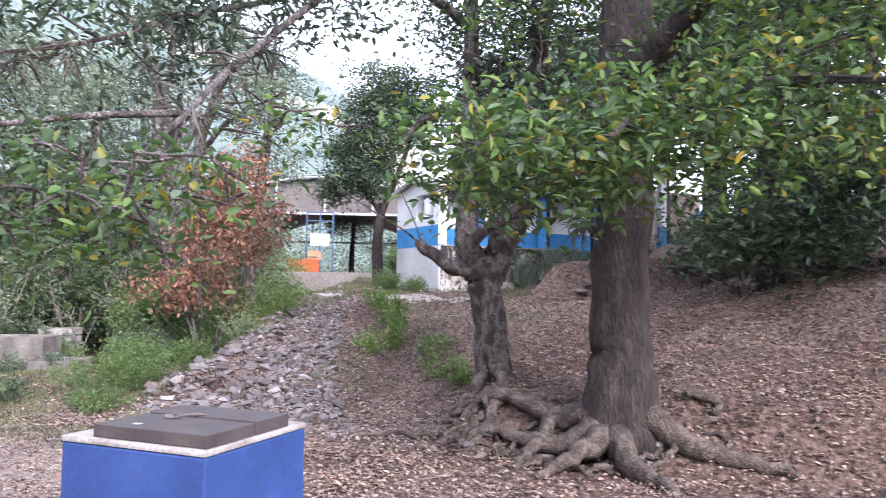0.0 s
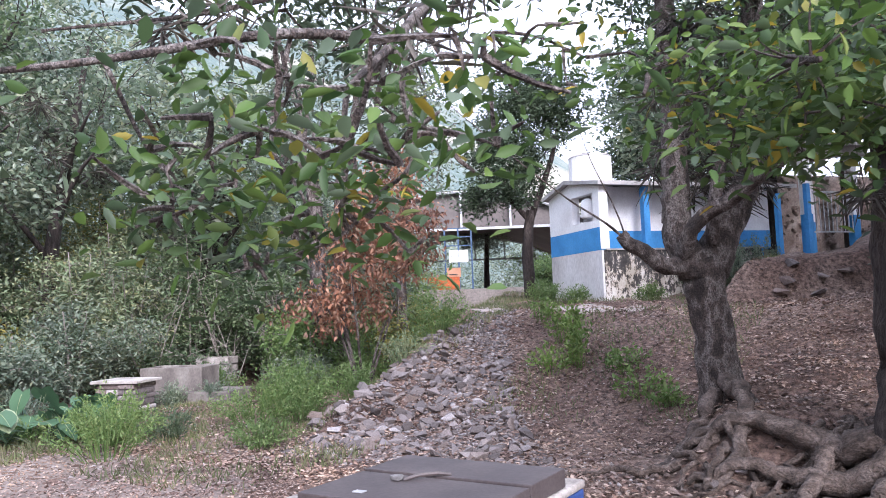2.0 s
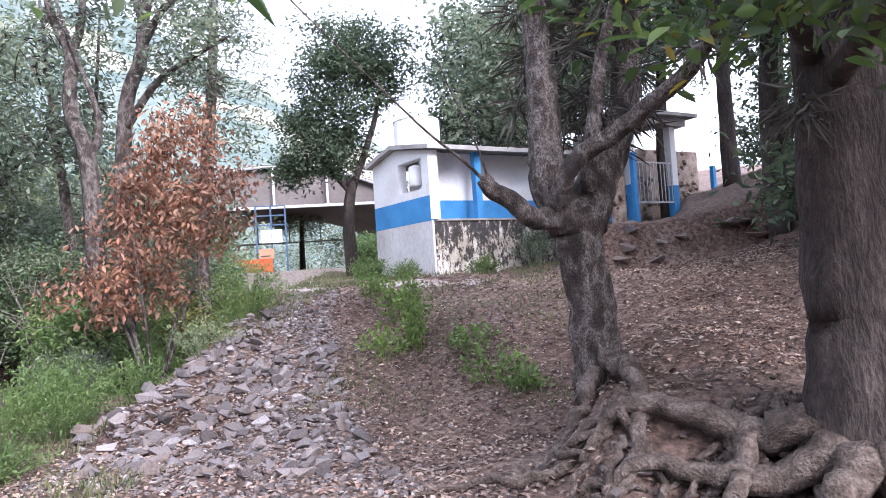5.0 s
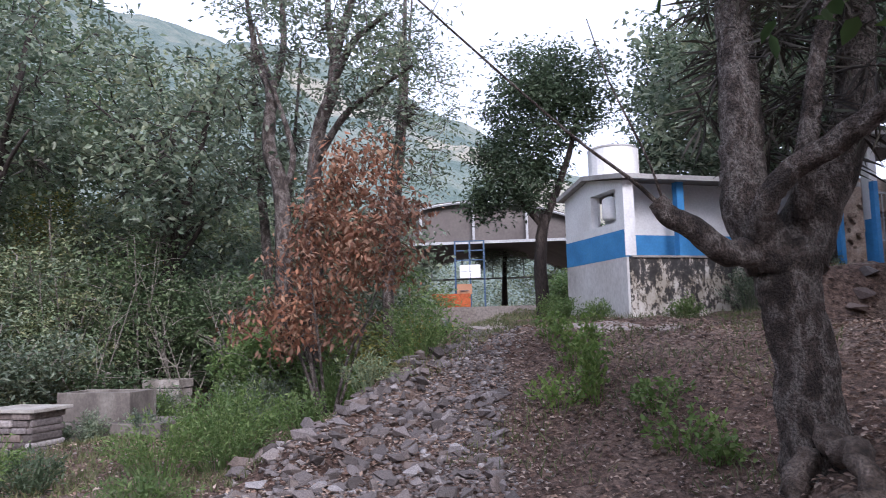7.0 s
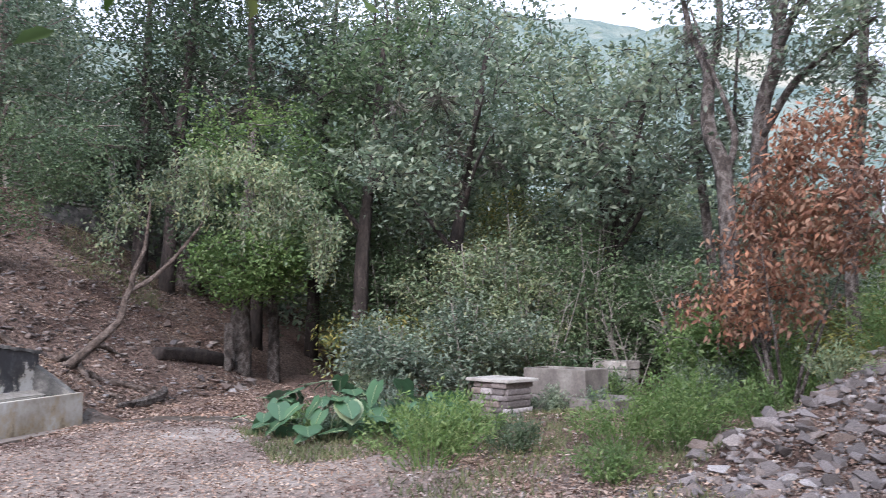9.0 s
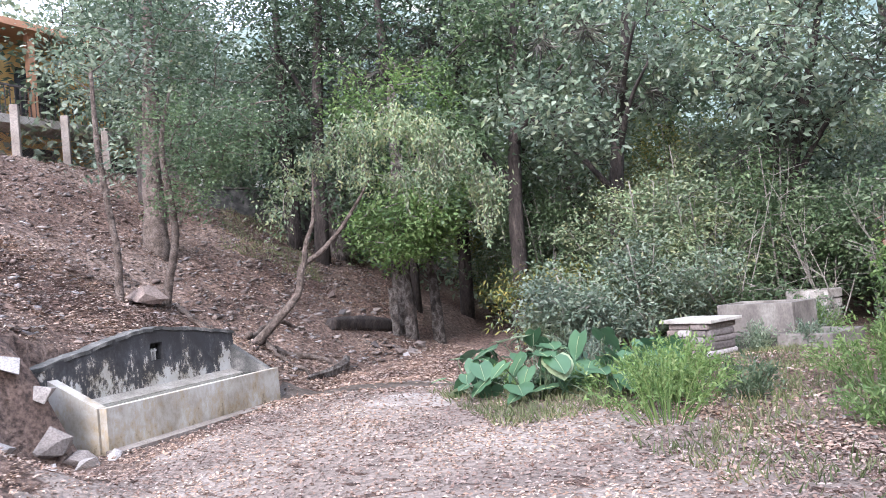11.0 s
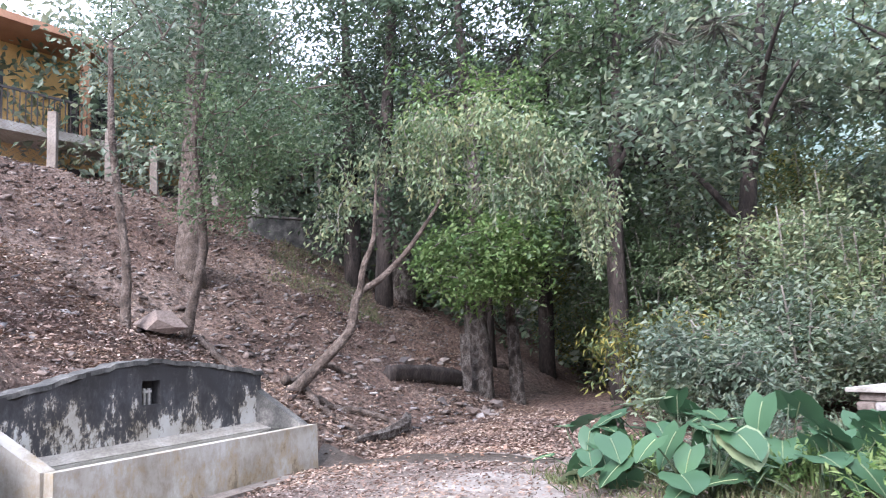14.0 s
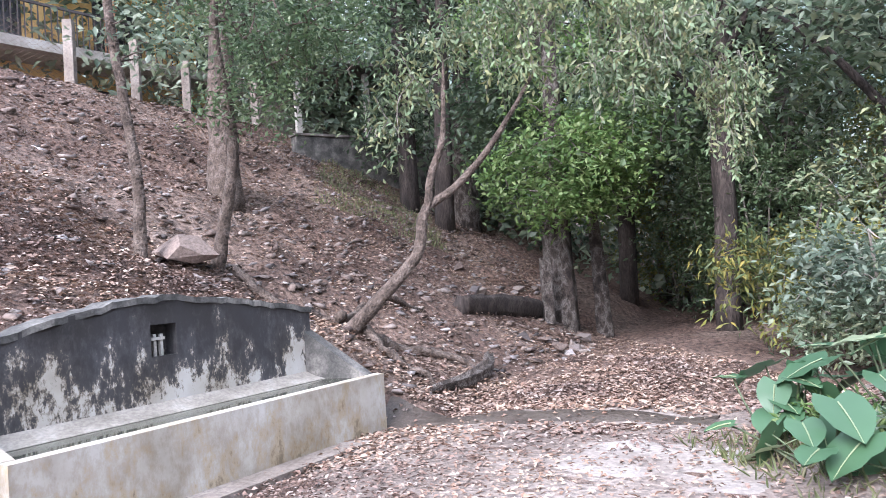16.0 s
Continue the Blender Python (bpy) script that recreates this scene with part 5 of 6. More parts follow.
# on the hill by the trough
lt = plant("leaning_tree", "leaning forked tree hung with pale trailing vines", "tree", 51,
      [([g(-15.62, 2.69, -0.15), (-15.62, 3.24, 0.97), (-15.65, 3.55, 1.3), (-15.67, 3.62, 1.62), (-15.7, 3.7, 1.79), (-15.71, 3.94, 1.93), (-15.69, 4.28, 2.24), (-15.63, 4.57, 2.62), (-15.64, 4.96, 3.2)], [0.085, 0.07, 0.06, 0.056, 0.05, 0.045, 0.036, 0.028, 0.016]),
       ([(-15.7, 3.68, 1.74), (-15.67, 3.76, 2.14), (-15.62, 3.89, 2.49), (-15.66, 3.96, 3.29)], [0.05, 0.045, 0.035, 0.015])],
      [(-15.94, 3.64, 3.16, 0.37, 0.35, 0.47, 18), (-15.71, 4.11, 3.63, 0.41, 0.35, 0.33, 16), (-15.41, 4.63, 3.92, 0.47, 0.41, 0.29, 22), (-15.18, 5.28, 3.98, 0.49, 0.44, 0.29, 26), (-15.12, 5.86, 3.75, 0.49, 0.42, 0.35, 26), (-15.06, 6.39, 3.34, 0.44, 0.37, 0.41, 24), (-15.12, 6.86, 2.87, 0.37, 0.33, 0.42, 18), (-15.53, 4.99, 3.05, 0.41, 0.47, 0.23, 12), (-14.95, 5.69, 3.05, 0.35, 0.41, 0.29, 12), (-15.88, 3.35, 2.70, 0.29, 0.26, 0.35, 9)], VINE, per=24, spread=0.12, length=0.095, width=0.036, droop=0.9, twig_mat=PALE_TWIG, twigs=0.007, bark=ROOT)


def vines(owner, seed, tops, n, low, high, mat=VINE):
    """Hanging strings of small leaves."""
    rng = np.random.default_rng(seed)
    s, pos = Soup(), []
    c = clumps_in(rng, tops)
    for q in c[rng.integers(0, len(c), n)]:
        drop = rng.uniform(low, high)
        line = np.linspace(0, 1, 8)[:, None] * (rng.normal(0, 0.08), rng.normal(0, 0.08), -drop) + q
        line[1:-1] += rng.normal(0, 0.015, (6, 3))
        s.tube(line, [0.004, 0.002], 3)
        t = rng.uniform(0, 1, int(drop * 34))
        pos.append(np.stack([np.interp(t, np.linspace(0, 1, 8), line[:, k]) for k in range(3)], 1))
    v, f = leaf_arrays(rng, np.concatenate(pos), 0.085, 0.034, 1.0)
    tagged(part("vine", s, PALE_TWIG, owner), kind="stuff")
    tagged(part("vine_foliage", fast_mesh("vine_foliage", v, f, mat), mat, owner), kind="stuff")


vines(lt, 58, [(-15.41, 4.63, 3.81, 0.47, 0.70, 0.23, 40), (-15.12, 5.92, 3.57, 0.47, 0.70, 0.29, 60), (-15.12, 6.74, 2.99, 0.29, 0.35, 0.29, 40)], 110, 0.25, 1.1)
plant("thin_tree", "thin bare-stemmed tree on the slope", "tree", 52, [([g(-15.39, 0.87, -0.1), (-15.39, 0.89, 1.75), (-15.33, 0.9, 2.24), (-15.3, 0.82, 2.97), (-15.22, 0.75, 3.82), (-15.16, 0.75, 4.9)], [0.075, 0.062, 0.055, 0.05, 0.045, 0.03])], [(-15.5, 0.8, 5.2, 0.8, 0.8, 0.7, 26), (-15.3, 0.85, 3.5, 0.3, 0.3, 0.3, 6)], FOREST, per=30, bark=ROOT, group="slope trees")
plant("thin_tree", "slim crooked tree with light green leaves on the slope", "tree", 53, [([g(-16.12, 1.42, -0.1), (-16.09, 1.48, 1.4), (-16.03, 1.6, 1.96), (-15.98, 1.7, 2.45), (-15.93, 1.67, 3.09), (-15.87, 1.6, 3.9), (-15.8, 1.8, 4.8)], [0.10, 0.075, 0.065, 0.06, 0.055, 0.045, 0.02])], [(-15.9, 2.0, 4.0, 0.9, 0.9, 0.8, 60), (-15.8, 2.6, 3.7, 0.7, 0.8, 0.45, 36), (-15.9, 1.9, 3.0, 0.5, 0.6, 0.35, 20), (-15.5, 3.0, 4.2, 0.7, 0.7, 0.5, 26)], MID_LEAF, per=40, spread=0.15, length=0.075, width=0.034, group="slope trees", bark=ROOT)
plant("slope_tree", "stout reddish-trunked tree on the slope", "tree", 54, [([g(-19.1, 1.1, -0.2), (-19.1, 1.1, 3.6), (-19.0, 1.2, 5.5), (-18.9, 1.3, 8.0)], [0.28, 0.20, 0.17, 0.08])], [(-18.8, 1.8, 6.2, 1.9, 1.9, 1.9, 90), (-18.5, 2.4, 4.3, 1.0, 1.0, 0.8, 30)], DARK_LEAF, per=44, spread=0.25, length=0.12, group="slope trees", bark=ROOT)
plant("slope_tree", "pale bare trunk of a tree on the slope", "tree", 55, [([g(-25.7, 5.6, -0.2), (-25.7, 5.6, 4.0), (-25.6, 5.7, 6.0), (-25.4, 5.8, 9.0)], [0.32, 0.28, 0.2, 0.08])], [(-25.4, 5.8, 8.0, 2.2, 2.2, 2.0, 90)], FOREST, per=44, spread=0.3, length=0.14, group="slope trees")
plant("dense_tree", "dense dark green tree with a multi-stemmed foot", "tree", 56,
      [([g(-20.0, 6.2, -0.2), (-20.0, 6.2, 1.4), (-20.1, 6.3, 3.0), (-20.2, 6.4, 6.0)], [0.26, 0.20, 0.16, 0.08]), ([g(-20.6, 7.1, -0.2), (-20.7, 7.1, 1.2), (-20.5, 6.9, 2.8)], [0.16, 0.12, 0.08])],
      [(-19.4, 6.2, 2.5, 1.2, 1.3, 0.8, 110), (-19.6, 7.0, 2.9, 1.2, 1.1, 0.8, 60), (-20.2, 6.4, 5.2, 1.9, 1.9, 1.7, 80)], FRESH, per=46, spread=0.2, length=0.12, width=0.06)
plant("slope_tree", "dark slanting trunk among shrubs", "tree", 57, [([g(-27.5, 11.4, -0.2), (-27.3, 11.2, 2.0), (-26.8, 10.9, 4.5), (-26.5, 10.6, 8.0)], [0.4, 0.32, 0.25, 0.1])], [(-26.5, 10.6, 8.0, 2.6, 2.6, 2.2, 100)], FOREST, per=44, spread=0.3, length=0.15, group="slope trees")
for k, (x, y, h) in enumerate([(-29, 0.4, 10), (-31, 7, 12), (-32, 12, 13), (-23.5, 10.8, 9), (-33, -1, 11), (-22.5, 0.6, 6), (-24.8, 4.2, 10)]):
    z = ground_at(x, y)
    plant("slope_tree", "dark leafy tree high on the slope", "tree", 500 + k, [([(x, y, z - 0.2), (x, y, z + h * 0.4), (x + 0.2, y, z + h * 0.8)], [0.2, 0.15, 0.05])], [(x, y, z + h * 0.68, 2.3, 2.3, h * 0.28, 120), (x + 0.4, y + 0.4, z + h * 0.36, 1.4, 1.4, h * 0.12, 34)], [DARK_LEAF, FOREST][k % 2], per=42, spread=0.28, length=0.15, width=0.07, bark=DARK_BARK, group="slope trees")
plant("yellowing_bush", "broad bush with yellowing narrow leaves", "bush", 60, [([g(-16.6, 8.3, -0.1), (-16.4, 8.3, 0.8), (-16.2, 8.4, 1.6)], [0.05, 0.03, 0.01])], [(-16.5, 8.3, 0.75, 1.1, 1.3, 0.75, 90), (-15.9, 9.2, 0.6, 0.8, 0.9, 0.6, 40)], YELLOW, per=36, spread=0.15, length=0.13, width=0.035, stem_name="stem", droop=0.7, twigs=0.007)


# ---- plants near the ground ----
def feathery(name, label, x, y, r, h, seed, mat=FRESH, n=60, group="feathery bushes", blade=(0.07, 0.022), category="bush", many=34):
    """A soft low bush: arching stems with small leaves along them."""
    rng = np.random.default_rng(seed)
    z = ground_at(x, y)
    t = thing(name, label, category, group, (x, y, z))
    s, pos, aim = Soup(), [], []
    for k in range(n):
        a, q = rng.uniform(0, 6.28), rng.uniform(0.1, 1) ** 0.7
        b = np.array([x + math.cos(a) * r * 0.3 * q, y + math.sin(a) * r * 0.3 * q, 0])
        b[2] = ground_at(b[0], b[1]) - 0.03
        e = np.array([x + math.cos(a) * r * q, y + math.sin(a) * r * q, z + h * (1.05 - 0.6 * q * q) * rng.uniform(0.75, 1.1)])
        line = bend(b, e, rng, 0.25, 6, 0.05)
        s.tube(line, [0.006, 0.002], 3)
        u = rng.uniform(0.25, 1.05, int(many * max(h, 0.5)))
        p = np.stack([np.interp(u, np.linspace(0, 1, 6), line[:, c]) for c in range(3)], 1)
        pos.append(p + rng.normal(0, 0.035, p.shape))
        aim.append(np.tile(unit(e - b), (len(u), 1)) * 0.7)
    v, f = leaf_arrays(rng, np.concatenate(pos), *blade, 0.1, aim=np.concatenate(aim) + rng.normal(0, 0.5, (sum(map(len, aim)), 3)))
    tagged(part("stem", s, mat, t), kind="stuff")
    tagged(part("foliage", fast_mesh("foliage", v, f, mat), mat, t), kind="stuff")
    return t


k = 0
for x, y, r, h, mat in [(-9.2, 6.25, 0.75, 0.75, FRESH), (-9.9, 6.9, 0.6, 0.7, FRESH), (-9.7, 7.5, 0.4, 0.4, DARK_LEAF), (-9.6, 9.9, 0.8, 0.9, FRESH), (-10.1, 10.5, 0.8, 0.9, FRESH), (-8.8, 10.3, 0.5, 0.7, FRESH), (-8.35, 12.1, 0.75, 0.75, FRESH), (-8.9, 12.9, 0.6, 0.5, FRESH), (-9.2, 8.6, 0.7, 0.7, FRESH), (-9.0, 9.2, 0.6, 0.75, FRESH), (-11.3, 11.6, 0.7, 0.9, FOREST), (-13.7, 11.8, 0.6, 0.65, FRESH), (-14.0, 12.2, 0.5, 0.6, FOREST), (-11.5, 12.5, 0.7, 0.8, FOREST), (-11.2, 7.9, 0.45, 0.4, FRESH), (-11.6, 6.1, 0.6, 0.3, FOREST), (-11.0, 6.6, 0.6, 0.35, FRESH), (-12.0, 5.7, 0.5, 0.28, FRESH), (-10.4, 6.9, 0.5, 0.4, FRESH), (-12.2, 6.9, 0.7, 0.6, FOREST), (-8.1, 7.6, 0.5, 0.35, FRESH), (-10.9, 13.2, 0.9, 1.0, FRESH), (-8.4, 11.1, 0.5, 0.45, VINE)]:
    feathery("feathery_bush", "soft bright green feathery bush in the clearing" if mat is FRESH else "small grey-green weedy bush", x, y, r, h, 700 + k, mat, int(22 + 36 * r))
    k += 1

for k, (x, y, r, h) in enumerate([(-5.6, 11.6, 0.30, 0.85), (-5.85, 11.2, 0.42, 0.36), (-5.45, 11.4, 0.25, 0.6), (-6.1, 12.3, 0.4, 0.6), (-4.3, 10.6, 0.42, 0.4), (-4.75, 11.3, 0.4, 0.35), (-3.95, 10.3, 0.25, 0.25), (-6.9, 13.2, 0.4, 0.4)]):
    feathery("weed", "leafy bright green weed on the bank beside the lane", x, y, r, h, 750 + k, WEED, int(6 + 20 * r), "bank weeds", (0.085, 0.042), "weed", 30)



def taro():
    """Elephant-ear plants: big ribbed heart leaves on tall stalks."""
    rng = np.random.default_rng(61)
    for cx, cy, n, reach in [(-12.2, 6.2, 24, 0.8), (-11.5, 6.7, 26, 0.8), (-12.4, 5.5, 12, 0.45), (-10.95, 7.2, 14, 0.55), (-11.75, 5.35, 12, 0.5), (-11.05, 5.75, 18, 0.6), (-10.5, 6.3, 14, 0.55)]:
        z0 = ground_at(cx, cy)
        t = thing("taro_plant", "elephant-ear plant with large ribbed green leaves", "plant", "taro plants", (cx, cy, z0))
        for k in range(n):
            a = rng.uniform(0, 6.28)
            q = rng.uniform(0.2, 1)
            hgt = rng.uniform(0.14, 0.74) * (1.15 - 0.5 * q) * (0.5 + 0.5 * reach)
            top = np.array([cx + math.cos(a) * reach * q, cy + math.sin(a) * reach * q, z0 + hgt])
            part("stalk", Soup().tube(bend((cx + math.cos(a) * 0.08, cy + math.sin(a) * 0.08, z0 - 0.03), top, rng, 0.12, 6, 0.05), [0.010, 0.005], 5), TARO_STALK, t)
            L = rng.uniform(0.18, 0.40) * (0.65 + 0.5 * reach)
            W = L * 0.95
            tilt = rng.uniform(-0.15, 0.5) if rng.uniform() > 0.3 else rng.uniform(0.6, 1.1)
            yaw = a + rng.normal(0, 0.5)
            fwd = np.array([math.cos(yaw) * math.cos(tilt), math.sin(yaw) * math.cos(tilt), -math.sin(tilt)])
            side = np.array([-math.sin(yaw), math.cos(yaw), 0])
            up = np.cross(fwd, side)
            rows, verts, faces = 7, [], []
            for r in range(rows):
                s = r / (rows - 1)
                w = W * 0.5 * math.sin(math.pi * (0.10 + 0.90 * s) ** 0.72) ** 0.75
                for c in (-1, -0.5, 0, 0.5, 1):
                    back = 0.16 * L * abs(c) ** 0.7 * (1 - s) ** 3
                    p = top + fwd * (L * (s - 0.22) - back) + side * (w * c) + up * (0.045 * L * abs(c) + 0.022 * L * math.sin(r * 2.6) * abs(c) - 0.22 * L * s * s + rng.normal(0, 0.006 * L))
                    verts.append(p)
            for r in range(rows - 1):
                for c in range(4):
                    faces.append((r * 5 + c, r * 5 + c + 1, r * 5 + c + 6, r * 5 + c + 5))
            leaf = part("leaf", Soup().add(verts, faces), TARO if rng.uniform() > 0.06 else TARO_PALE, t, smooth=True)
            part("rib", Soup().tube([top + fwd * (L * (s - 0.22)) + up * (0.004 - 0.22 * L * s * s) for s in np.linspace(0.1, 0.95, 5)], [0.005, 0.002], 4), TARO_PALE, leaf)


TARO_STALK = rough_surface("green_stalk", [(0.3, (0.05, 0.07, 0.035)), (0.7, (0.09, 0.12, 0.055))], 5, 30, 0.6)
TARO_PALE = leaf_material("pale_taro_leaf", [(0.30, 0.36, 0.20), (0.36, 0.42, 0.26)], 0.5, 0.3)
taro()


# ---- roots, logs and rocks ----
def root(points, radii, owner, seed, mat=ROOT):
    rng = np.random.default_rng(seed)
    p = smooth_line([(x, y, ground_at(x, y) + dz) for x, y, dz in points], 5)
    p[1:-1] += rng.normal(0, 0.02, p[1:-1].shape)
    part("root", Soup().tube(p, radii, 8, rng, 0.12), mat, owner, smooth=True)



for k, (pts, rad) in enumerate([
        ([(-1.4, 7.75, 0.3), (-1.9, 7.85, 0.22), (-2.4, 8.0, 0.15), (-2.9, 8.0, 0.1), (-3.25, 7.9, 0.0)], [0.16, 0.12, 0.09, 0.06, 0.03]),
        ([(-1.4, 7.6, 0.25), (-1.8, 7.55, 0.22), (-2.2, 7.6, 0.14), (-2.6, 7.6, 0.16), (-3.0, 7.5, 0.02)], [0.14, 0.10, 0.07, 0.05, 0.03]),
        ([(-1.3, 7.5, 0.25), (-1.5, 7.2, 0.2), (-1.7, 7.0, 0.08), (-1.8, 6.7, 0.0)], [0.14, 0.09, 0.06, 0.03]),
        ([(-1.2, 7.5, 0.25), (-1.0, 7.1, 0.14), (-0.7, 6.8, 0.05), (-0.5, 6.4, -0.02)], [0.14, 0.09, 0.06, 0.03]),
        ([(-1.0, 7.7, 0.25), (-0.5, 7.5, 0.14), (0.0, 7.4, 0.06), (0.6, 7.2, -0.02)], [0.14, 0.10, 0.07, 0.03]),
        ([(-2.9, 8.8, 0.2), (-2.7, 8.4, 0.12), (-2.6, 8.0, 0.12), (-2.7, 7.6, 0.05), (-2.9, 7.2, -0.02)], [0.11, 0.08, 0.06, 0.05, 0.02]),
        ([(-3.0, 8.8, 0.2), (-3.1, 8.4, 0.1), (-3.3, 8.1, 0.06), (-3.3, 7.8, 0.02)], [0.10, 0.07, 0.05, 0.03]),
        ([(-1.9, 7.9, 0.2), (-2.0, 7.5, 0.18), (-2.1, 7.2, 0.05), (-2.1, 6.9, -0.02)], [0.08, 0.06, 0.05, 0.03])]):
    root(pts, rad, t2 if k not in (5, 6) else t1, 800 + k)
rng = np.random.default_rng(69)
for k in range(22):
    x, y = rng.uniform(-2.9, -0.6), rng.uniform(7.75, 8.2)
    pts = [(x, y, 0.1)]
    for q in range(5):
        x, y = x + rng.normal(-0.07, 0.16), y - rng.uniform(0.08, 0.24)
        pts.append((x, y, rng.uniform(0.02, 0.16) * (1 - q / 6)))
    root(pts, [rng.uniform(0.03, 0.06), 0.03, 0.012], t2, 850 + k)
for k, (pts, rad) in enumerate([
        ([(-15.9, 2.9, 0.1), (-16.0, 3.3, 0.05), (-16.1, 3.8, 0.04), (-16.2, 4.3, 0.0)], [0.06, 0.05, 0.04, 0.02]),
        ([(-15.7, 2.9, 0.1), (-15.5, 3.3, 0.04), (-15.4, 3.7, 0.02)], [0.05, 0.04, 0.02]),
        ([(-15.8, 2.7, 0.1), (-16.3, 2.8, 0.06), (-17.0, 3.2, 0.08), (-17.6, 3.7, 0.02)], [0.06, 0.05, 0.05, 0.03]),
        ([(-16.2, 1.6, 0.05), (-16.0, 2.0, 0.05), (-15.9, 2.5, 0.06)], [0.06, 0.05, 0.03])]):
    root(pts, rad, lt, 820 + k)


def fallen(name, label, pts, radii, seed, mat=DARK_BARK):
    rng = np.random.default_rng(seed)
    p = smooth_line([(x, y, ground_at(x, y) + dz) for x, y, dz in pts], 5)
    tagged(part(name, Soup().tube(p, radii, 12, rng, 0.16), mat, smooth=True), label, "log")


fallen("log", "dark rotting log lying at the foot of the slope", [(-18.3, 4.3, 0.10), (-18.9, 4.9, 0.13), (-19.4, 5.5, 0.12), (-20.0, 6.0, 0.1)], [0.13, 0.15, 0.14, 0.10], 831)
fallen("gnarled_branch", "gnarled grey fallen branch on the ground", [(-15.2, 3.55, 0.03), (-15.7, 3.95, 0.07), (-16.1, 4.25, 0.10), (-16.5, 4.35, 0.14)], [0.03, 0.07, 0.08, 0.05], 832, BARK)
tagged(part("stake", soft_box((-19.62, 5.78, 0.0), (-19.46, 5.94, 1.25), 0.02), BARK), "weathered grey wooden stake standing by the tree", "stake")

STONES = [stone_mesh(900 + q, 0.45 + 0.07 * (q % 4)) for q in range(10)]
RED_STONE = stone_material("reddish_stone", [(0.0, (0.085, 0.062, 0.053)), (0.35, (0.15, 0.11, 0.095)), (0.7, (0.22, 0.165, 0.14)), (1.0, (0.34, 0.285, 0.255))])
PALE_STONE = stone_material("pale_stone", [(0.0, (0.22, 0.185, 0.165)), (0.4, (0.33, 0.29, 0.265)), (1.0, (0.47, 0.435, 0.41))])


def rock(x, y, size, seed, label, mat=STONE, sink=0.25, group=""):
    me = stone_mesh(seed, 0.3 if "ledge" in label else 0.6, "rock", mat)
    ob = new("rock", me)
    rng = np.random.default_rng(seed)
    ob.matrix_basis = pose(x, y, ground_at(x, y) + size * 0.3 * (1 - 2 * sink), rng.uniform(-12, 12), rng.uniform(-12, 12), rng.uniform(0, 360)) @ Matrix.Scale(size, 4)
    return tagged(ob, label, "rock", group)


rng = np.random.default_rng(62)
rock(-15.75, 1.22, 0.72, 846, "large grey boulder beside a thin tree", RED_STONE)
for x, y, s in [(-11.35, 0.75, 0.6), (-11.45, 1.0, 0.4), (-11.2, 1.1, 0.35), (-11.0, 0.75, 0.35), (-11.5, 1.28, 0.26), (-10.9, 0.45, 0.4), (-11.3, 0.4, 0.5), (-11.55, 0.7, 0.4)]:
    rock(x, y, s, int(rng.integers(1000, 9999)), "pale pinkish rock in a pile beside the trough", PALE_STONE, group="rocks by the trough")
for x, y, s in [(-8.7, 0.95, 0.26), (-8.9, 0.7, 0.22), (-8.5, 0.75, 0.2), (-8.6, 1.2, 0.14), (-8.3, 1.0, 0.16), (-9.0, 1.0, 0.18)]:
    rock(x, y, s, int(rng.integers(1000, 9999)), "pale loose rock on the bare earth", PALE_STONE, group="loose rocks")
for q in range(26):
    x, y = rng.uniform(-3.1, -0.6), rng.uniform(7.1, 7.9)
    rock(x, y, rng.uniform(0.12, 0.32), int(rng.integers(1000, 9999)), "dark stone caught among the roots", [STONE, RED_STONE][q % 2], group="stones among the roots")
for q in range(34):
    x, y = rng.uniform(-8.6, -7.9), rng.uniform(8.9, 12.2)
    rock(x, y, rng.uniform(0.16, 0.4), int(rng.integers(1000, 9999)), "grey rubble stone on the edge of the lane", STONE, group="edging stones")
for q in range(24):
    u = rng.uniform(-3.8, 2.5)
    x, y = u + rng.normal(0, 0.15), 16.3 + 0.55 * (u + 2) + rng.normal(0, 0.12)
    rock(x, y, rng.uniform(0.4, 0.8), int(rng.integers(1000, 9999)), "flat dark ledge stone of the terrace edge", [STONE, RED_STONE][q % 2], group="terrace stones")
for q in range(30):
    x, y = rng.uniform(-21.5, -17.5), rng.uniform(4.6, 6.4)
    rock(x, y, rng.uniform(0.15, 0.4), int(rng.integers(1000, 9999)), "dark flat stone at the foot of the slope", [STONE, RED_STONE][q % 2], group="slope stones")


def lane_x(y, u):
    """A place across the stony lane, u from 0 (west edge) to 1."""
    y = np.asarray(y, float)
    w = np.interp(y, [7.4, 8.5, 9.5, 11, 12.5, 14.3], [-7.6, -7.9, -8.05, -8.1, -8.2, -8.8])
    e = np.interp(y, [7.4, 8.5, 9.5, 11, 12.5, 14.3], [-4.1, -4.8, -5.5, -6.4, -7.2, -7.9])
    return w + (e - w) * u


